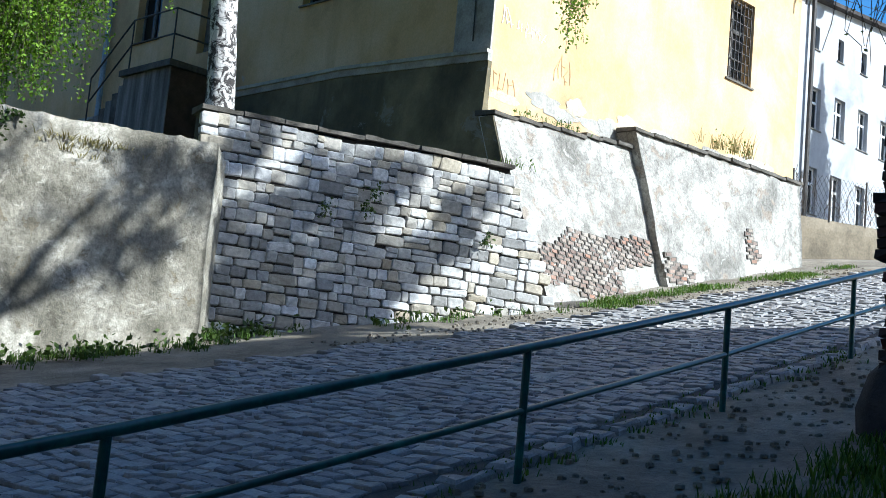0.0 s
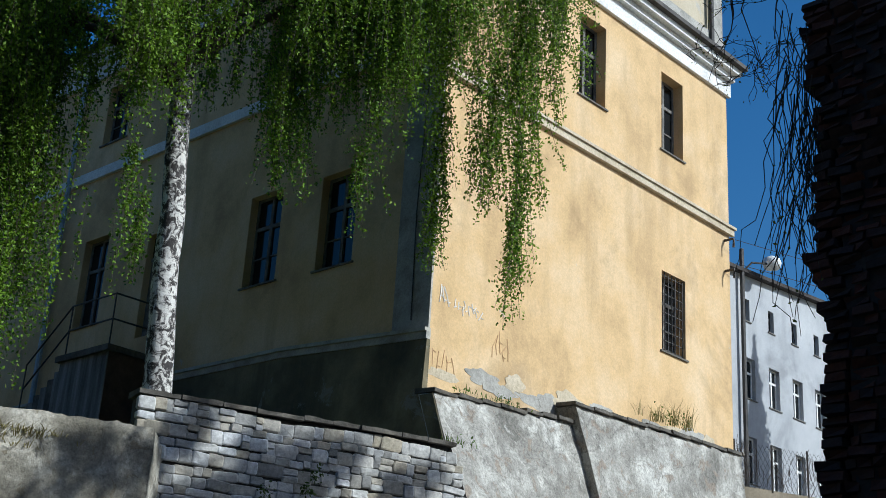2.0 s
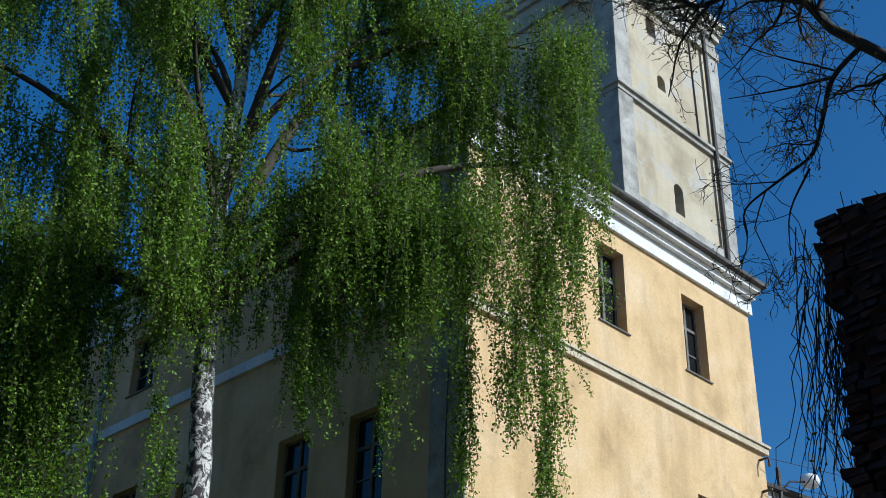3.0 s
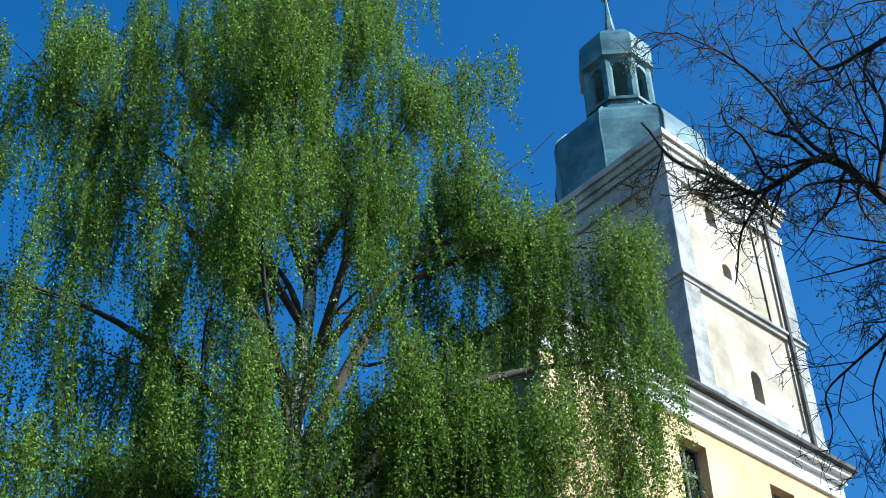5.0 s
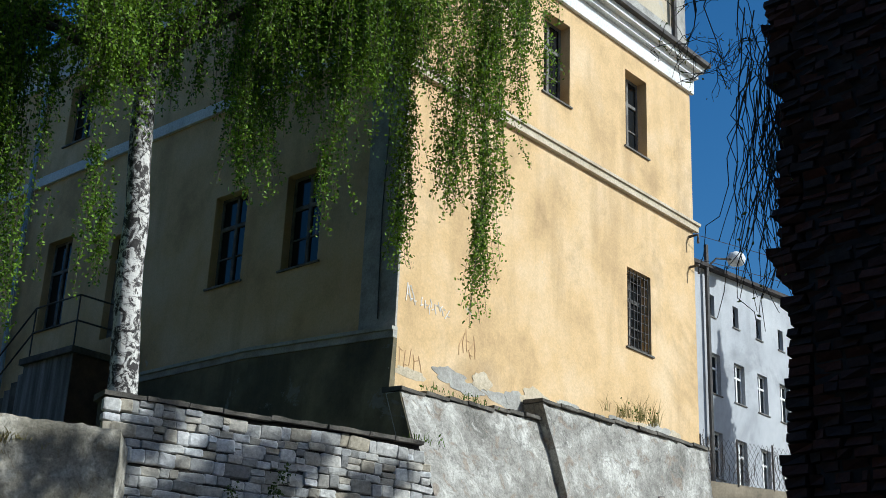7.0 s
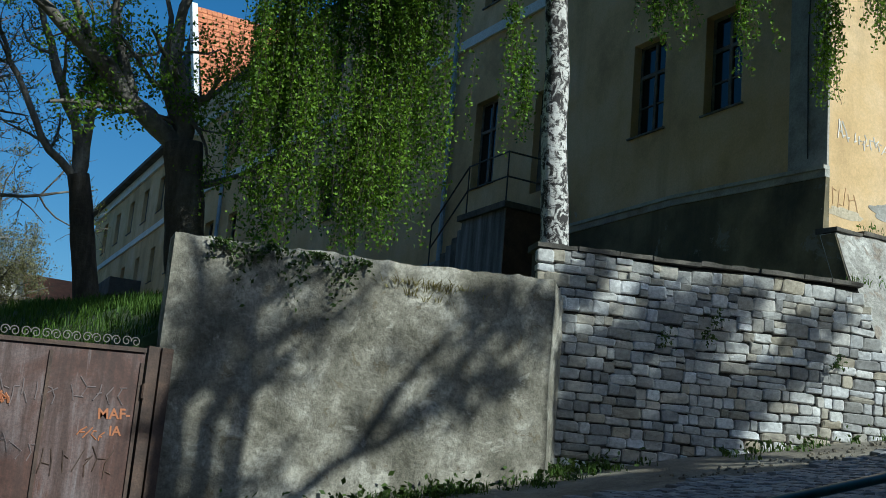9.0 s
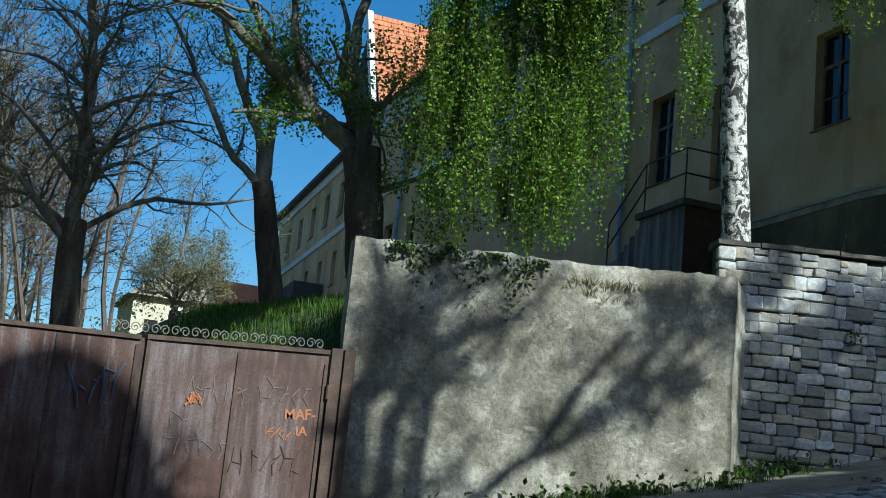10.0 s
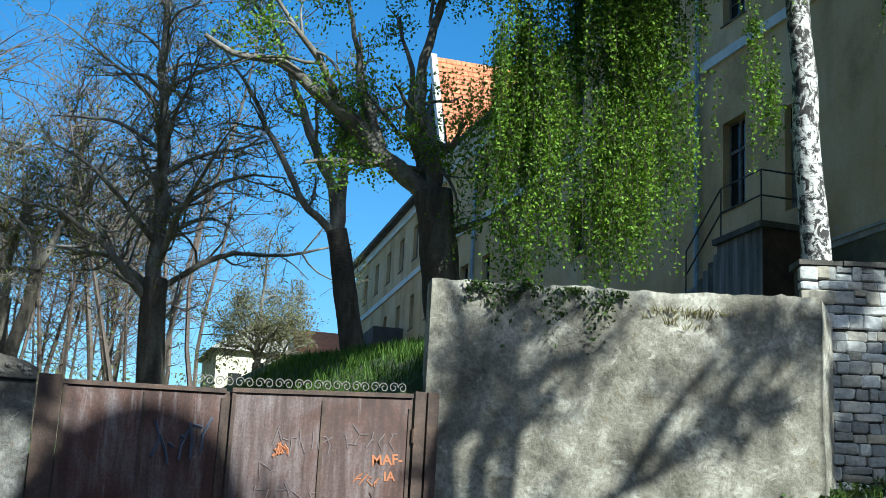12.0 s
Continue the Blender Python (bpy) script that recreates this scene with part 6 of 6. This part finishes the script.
def build_road():
    xs = np.arange(1.0, 33.0, 0.5)
    v, f = [], []
    for x in xs:
        for k in range(9):
            y = edge_near(x) - 0.1 + (edge_far(x) - edge_near(x) + 0.2) * k / 8
            v.append((x, y, gz(x, y) + 0.026))
    for i in range(len(xs) - 1):
        for k in range(8):
            f.append((i * 9 + k, (i + 1) * 9 + k, (i + 1) * 9 + k + 1, i * 9 + k + 1))
    road = tagged(link_mesh("road", v, f, JOINT), "steep cobbled street of worn grey setts", "road", kind="structure")
    rng = random.Random(41)
    base = Matrix(((0.974, -0.050, -0.2157, 0), (0.0, 0.999, -0.051, 0), (0.2215, 0.0523, 0.974, 0), (0, 0, 0, 1)))
    places, mids = [], []
    x = 2.0
    while x < 32.0:
        row = rng.uniform(0.15, 0.2)
        y = edge_near(x) + rng.uniform(0, 0.15)
        far = edge_far(x) + rng.uniform(-0.4, 0.25)
        while y < far:
            w = rng.uniform(0.16, 0.29)
            cx, cy = x + row / 2 + 0.06 * math.sin(y * 1.7 + x * 0.2) + 0.12 * (y - 10) * 0.25, y + w / 2
            up = rng.uniform(0.045, 0.075)
            m = Matrix.Translation((cx, cy, gz(cx, cy) + up)) @ base @ Matrix.Rotation(rng.gauss(0, 0.07), 4, "Z") @ Matrix.Rotation(rng.gauss(0, 0.035), 4, "X") @ Matrix.Rotation(rng.gauss(0, 0.035), 4, "Y") @ Matrix.Diagonal((row * 0.90, w * 0.90, 0.07, 1))
            places.append(m)
            mids.append((cx - 8.5) ** 2 + (cy - 8.5) ** 2)
            y += w
        x += row
    lay_pieces("sett", places, stone_variants("sett", None, rng, 10, 0.78, 0.09), road, COBBLE, COBBLE_I, 300, "setts", lambda i: mids[i])
    # kerb of rounded edge stones
    places = []
    x = 2.2
    while x < 24:
        w = rng.uniform(0.18, 0.34)
        y = edge_near(x) - 0.13
        places.append(Matrix.Translation((x + w / 2, y, gz(x, y) + rng.uniform(0.06, 0.10))) @ base @ Matrix.Rotation(0.15, 4, "Z") @ Matrix.Diagonal((w * 0.95, 0.2, 0.16, 1)))
        x += w
    lay_pieces("kerb_stone", places, stone_variants("kerb_stone", None, rng, 6, 0.7), road, COBBLE, COBBLE_I, 300, "kerb_rest", lambda i: i)
    return road


JOINT = rough_surface("dark_joint", (0.035, 0.032, 0.028), (0.06, 0.055, 0.048), (0.10, 0.09, 0.075), 1.5, 30, 0.95, 0.6, 0.02)
road = build_road()


def build_stones():
    rng = random.Random(52)
    a, b = Vector((11.62, 17.32, 0)), Vector((18.12, 15.14, 0))
    c, d = Vector((11.55, 17.42, 0)), Vector((16.9, 15.62, 0))
    out = Vector((-0.318, -0.948, 0)).normalized()
    along = Vector((0.948, -0.318, 0)).normalized()
    rot = Matrix((along, (0, 0, 1), out)).transposed().to_4x4()
    length = (b - a).length
    places, keys = [], []
    z = 2.6
    while z < 6.46:
        h = min(rng.choice((0.14, 0.17, 0.19, 0.21, 0.24)), 6.5 - z)
        u = -0.08
        while u < length:
            w = rng.choice((rng.uniform(0.14, 0.22), rng.uniform(0.2, 0.34), rng.uniform(0.24, 0.38), rng.uniform(0.34, 0.56)))
            t = (u + w / 2) / length
            p = a.lerp(b, t)
            g = gz(p.x, p.y) - 0.6
            k = (z + h / 2 - g) / (6.5 - g)
            q = p.lerp(c.lerp(d, t), k)
            q.z = z + h / 2
            if q.z > gz(p.x, p.y) - 0.12 and t < 1.01:
                split = 2 if h > 0.19 and rng.random() < 0.22 else 1
                for i in range(split):
                    hh = h / split
                    pos = Vector((q.x, q.y, z + hh * (i + 0.5) + 0.07 * noise.noise((u * 0.55, z * 0.4, 5)) + rng.gauss(0, 0.01)))
                    m = Matrix.Translation(pos + out * rng.uniform(0.045, 0.08)) @ rot @ Matrix.Rotation(rng.gauss(0, 0.035), 4, "Z") @ Matrix.Rotation(rng.gauss(0, 0.025), 4, "X") @ Matrix.Rotation(rng.gauss(0, 0.025), 4, "Y") @ Matrix.Diagonal((w * rng.uniform(0.89, 0.96), hh * rng.uniform(0.82, 0.94), 0.13, 1))
                    places.append(m)
                    keys.append(abs(t - 0.35))
            u += w
        z += h
    lay_pieces("stone", places, field_stones(rng, 30), stone_core, STONE, STONE_I, 700, "stones", lambda i: keys[i])


build_stones()


def build_bricks(wall, base, top, keep, seed, z_top):
    """Bare bricks where the render has come off."""
    (ax, ay), (bx, by) = base
    (cx, cy, cz), (dx, dy, dz) = top
    rng = random.Random(seed)
    along = Vector((bx - ax, by - ay, 0)).normalized()
    length = math.hypot(bx - ax, by - ay)
    rise = Vector((cx + dx - ax - bx, cy + dy - ay - by, cz + dz - gz(ax, ay) - gz(bx, by) + 1.2)).normalized()
    out = along.cross(rise).normalized()
    along = rise.cross(out)
    upv = rise
    rot = Matrix((along, upv, out)).transposed().to_4x4()
    places = []
    row = 0
    s = 0.0
    low, high = gz(ax, ay), gz(bx, by) + z_top
    while low + s < high:
        u = 0.136 * (row % 2) + rng.uniform(-0.02, 0.02)
        zz = low + s + 0.04
        while u < length - 0.2:
            t = (u + 0.13) / length
            p = Vector((ax + (bx - ax) * t, ay + (by - ay) * t, 0))
            g = gz(p.x, p.y)
            q = Vector((cx + (dx - cx) * t, cy + (dy - cy) * t, cz + (dz - cz) * t))
            p.z = g - 0.6
            r = p.lerp(q, (zz - p.z) / (q.z - p.z))
            if zz > g and keep(t, zz - g, noise.noise((u * 0.45, zz * 0.8, seed)) + rng.uniform(-0.07, 0.07)):
                places.append(Matrix.Translation(r + out * rng.uniform(0.018, 0.032)) @ rot @ Matrix.Rotation(rng.gauss(0, 0.02), 4, "Z") @ Matrix.Diagonal((0.258 * rng.uniform(0.9, 1.0), 0.080 * rng.uniform(0.9, 1.0), 0.09, 1)))
            u += 0.272
        s += 0.092
        row += 1
    bed = Shape()
    for m in places:
        c = m.translation - out * 0.03
        a, b2 = along * 0.16, upv * 0.058
        bed.hexa([c - a - b2 - out * 0.05, c + a - b2 - out * 0.05, c + a + b2 - out * 0.05, c - a + b2 - out * 0.05, c - a - b2 + out * 0.023, c + a - b2 + out * 0.023, c + a + b2 + out * 0.023, c - a + b2 + out * 0.023])
    tagged(part("mortar_bed", bed, BED, wall), kind="stuff")
    lay_pieces("brick", places, stone_variants("brick", None, rng, 12, 0.91, 0.03), wall, BRICK_PALE, BRICK_PALE, 300, "bricks", lambda i: i)


BED = rough_surface("brick_mortar", (0.06, 0.052, 0.044), (0.13, 0.115, 0.098), (0.24, 0.22, 0.19), 3, 25)
BRICK_PALE = varied("worn_brick", [(0.20, 0.135, 0.105), (0.27, 0.225, 0.185), (0.31, 0.275, 0.235), (0.16, 0.11, 0.09), (0.25, 0.21, 0.175), (0.28, 0.15, 0.10)], 0.92)
build_bricks(buttress_1, ((18.0, 15.45), (23.25, 16.5)), ((17.95, 17.1, 7.95), (22.6, 17.1, 8.28)),
             lambda t, s, n: 0.05 < t < 0.95 and s < 1.2 - 0.3 * abs(t - 0.4) + n * 0.55 and n > -0.36 and not (t > 0.66 and s < 0.45), 3, 2.2)
build_bricks(buttress_2, ((23.25, 16.32), (29.68, 16.89)), ((22.3, 16.93, 8.62), (29.5, 17.05, 8.9)),
             lambda t, s, n: (0.02 < t < 0.30 and s < 1.3 + n and n > 0.05) or (0.58 < t < 0.78 and 0.25 < s < 1.1 and n > 0.1), 8, 2.2)


# ---- neighbour shed beside the gate pillar ----
def build_shed():
    h = empty("neighbour_shed", (-3.5, 20.0, 1.0))
    tagged(h, "white rendered shed with a rusty brown door beside the pillar", "shed")
    part("wall", Shape().box(-8.0, 19.0, -1.0, -1.02, 19.4, 3.65), WHITE_TRIM, h)
    part("door", Shape().box(-6.0, 18.95, -1.0, -1.0, 18.99, 2.95), RUST, h, "rust-brown sheet door")
    part("roof", Shape().hexa([(-8.3, 18.7, 3.66), (-0.95, 18.7, 3.5), (-0.95, 23, 3.5), (-8.3, 23, 3.66), (-8.3, 18.7, 3.8), (-0.95, 18.7, 3.62), (-0.95, 23, 3.62), (-8.3, 23, 3.8)]), GREY_TRIM, h)
    return h


shed = build_shed()


# ---- scratched and chalked writing ----
def writing(words, size, place, turn, mat, parent, slant=0.0):
    c = bpy.data.curves.new("writing", "FONT")
    c.body, c.size, c.extrude, c.offset, c.shear = words, size, 0.001, 0.004, slant
    c.materials.append(mat)
    ob = new("writing", c)
    me = bpy.data.meshes.new_from_object(ob)
    bpy.data.objects.remove(ob)
    ob = new("writing", me)
    ob.parent, ob.matrix_parent_inverse = parent, Matrix.Translation(-parent.location)
    ob.matrix_basis = Matrix.Translation(place) @ pose(0, 0, 0, 90, 0, 0) @ pose(0, 0, 0, 0, 0, turn)
    return ob


def scribble(at, right, up, u0, z0, w, h, strokes, seed, mat, parent, thick=0.016):
    """Illegible strokes of the writing's size and colour, drawn as plain bars."""
    rng = random.Random(seed)
    s = Shape()
    for i in range(strokes):
        u = u0 + w * (i + 0.2) / strokes
        k = rng.uniform(0.7, 1.0) * h
        low = rng.gauss(0, 0.04)
        pts = [at(u + rng.gauss(0, 0.03), z0 + low), at(u + rng.gauss(0, 0.02), z0 + low + k * 0.5), at(u + rng.gauss(0, 0.07), z0 + low + k)]
        s.tube(pts, thick * 0.5, 4)
        if rng.random() < 0.7:
            zz = z0 + rng.uniform(0.1, 0.95) * k
            s.tube([at(u, zz), at(u + w / strokes * rng.uniform(0.4, 0.9), zz + rng.gauss(0, 0.04))], thick * 0.5, 4)
    return tagged(part("scrawl", s, mat, parent), kind="stuff")


ORANGE = material("orange_chalk", (0.46, 0.18, 0.085), 0.9)
PALE = material("pale_chalk", (0.21, 0.165, 0.16), 0.9)
CHALK = material("white_chalk", (0.78, 0.74, 0.68), 0.9)
REDDISH = material("reddish_scratch", (0.54, 0.35, 0.19), 0.9)
BLUISH = material("faded_blue_paint", (0.10, 0.11, 0.15), 0.8)
writing("MAF-", 0.20, (4.68, GY - 0.006, 2.86), 6, ORANGE, gate)
writing("IA", 0.18, (4.86, GY - 0.006, 2.66), 4, ORANGE, gate)


def on_gate(u, z):
    return (u, GY - 0.004, z)


def on_front(u, z):
    return (u, CY - 0.003, z)


scribble(on_gate, 0, 0, 4.46, 2.58, 0.34, 0.16, 4, 1, ORANGE, gate, 0.02)
scribble(on_gate, 0, 0, 3.26, 3.02, 0.9, 0.26, 7, 2, PALE, gate, 0.02)
scribble(on_gate, 0, 0, 4.3, 3.1, 0.75, 0.26, 5, 3, PALE, gate, 0.02)
scribble(on_gate, 0, 0, 3.05, 2.25, 0.95, 0.26, 6, 4, PALE, gate, 0.02)
scribble(on_gate, 0, 0, 3.1, 2.62, 0.3, 0.24, 2, 9, PALE, gate, 0.018)
scribble(on_gate, 0, 0, 1.72, 2.76, 0.75, 0.55, 5, 5, BLUISH, gate, 0.05)
scribble(on_gate, 0, 0, 4.0, 2.1, 1.0, 0.4, 7, 12, RUST_EDGE, gate, 0.02)
scribble(on_gate, 0, 0, 3.33, 2.9, 0.17, 0.14, 5, 14, ORANGE, gate, 0.04)
scribble(on_front, 0, 0, 18.33, 9.98, 0.32, 0.42, 3, 6, CHALK, church, 0.035)
scribble(on_front, 0, 0, 18.75, 9.98, 0.95, 0.24, 8, 7, CHALK, church, 0.03)
scribble(on_front, 0, 0, 18.2, 8.62, 0.75, 0.45, 5, 8, REDDISH, church, 0.022)
scribble(on_front, 0, 0, 20.0, 9.3, 0.65, 0.5, 5, 10, REDDISH, church, 0.022)


# ---- peeled plaster low on the sunny front ----
def build_peeling():
    rng = random.Random(91)
    for k in range(16):
        x, z = 18.5 + 10.6 * (k + rng.random()) / 16, rng.uniform(8.45, 8.75) + 0.03 * k
        w, h, n, face = rng.uniform(0.25, 0.7), rng.uniform(0.08, 0.24), 26, 0.004 + 0.004 * (k % 4)
        ring = []
        for j in range(n):
            a = 2 * math.pi * j / n
            r = 1 + 0.5 * noise.noise((math.cos(a) * 1.3 + k * 5, math.sin(a) * 1.3, 1)) + 0.25 * noise.noise((math.cos(a) * 4 + k * 5, math.sin(a) * 4, 2))
            ring.append((x + w * r * math.cos(a), z + h * r * math.sin(a)))
        s = Shape().add([(u, CY - face, v) for u, v in ring] + [(u, CY + 0.01, v) for u, v in ring],
                        [tuple(range(n))] + [(j, n + j, n + (j + 1) % n, (j + 1) % n) for j in range(n)])
        part("peeled_patch", s, GREY_TRIM if k % 3 else WARM_TRIM, church)


build_peeling()


# ---- fir up the street ----
def build_fir():
    rng = random.Random(61)
    x, y = 47.5, 15.3
    z = gz(x, y)
    t = empty("fir_tree", (x, y, z))
    tagged(t, "dark narrow fir up the street", "tree")
    part("trunk", Shape().tube([(x, y, z - 0.2), (x, y, z + 15.7)], [0.25, 0.03], 8), SHADED_BARK, t)
    s = Shape()
    for i in range(15000):
        k = rng.random() ** 0.6
        h = 15.8 * (1 - k * 0.9)
        r = 3.6 * k * rng.uniform(0.2, 1.0) * (0.85 + 0.15 * math.sin(h * 6))
        w = rng.uniform(0, 6.283)
        leaf_at(s, Vector((x + r * math.cos(w), y + r * math.sin(w), z + h - r * 0.25)), rng.uniform(0.08, 0.18), rng)
    part("needles", s, IVY, t)
    return t


fir = build_fir()


# ---- litter on the near path ----
def build_litter():
    rng = random.Random(71)
    s = Shape()
    for _ in range(420):
        x = rng.uniform(6.0, 17.0)
        y = 4.6 + 0.155 * x + rng.uniform(-0.6, 1.2)
        z = gz(x, y) - 0.02
        r = rng.uniform(0.012, 0.045)
        lathe(s, x, y, [(r, z - 0.01), (r * 0.9, z + r * 0.5), (r * 0.4, z + r * 0.8)], 5, rng.random())
    for _ in range(700):
        x = rng.uniform(12.0, 30.0)
        y = edge_far(x) + rng.uniform(0.0, 1.6)
        z = gz(x, y) - 0.02
        r = rng.uniform(0.012, 0.04)
        lathe(s, x, y, [(r, z - 0.01), (r * 0.9, z + r * 0.5), (r * 0.4, z + r * 0.8)], 5, rng.random())
    tagged(s.make("gravel", DIRT), "loose stones on the trodden dirt", "gravel", kind="stuff")


build_litter()


def build_plank():
    s = Shape()
    s.hexa([(17.95, 15.32, 4.1), (18.75, 15.08, 4.26), (18.8, 15.25, 4.27), (18.0, 15.49, 4.11), (17.95, 15.32, 4.22), (18.75, 15.08, 4.38), (18.8, 15.25, 4.39), (18.0, 15.49, 4.23)])
    ob = tagged(s.make("beam", COPING), "dark weathered beam lying at the wall foot", "beam")
    return bevelled(ob, 0.015)


build_plank()
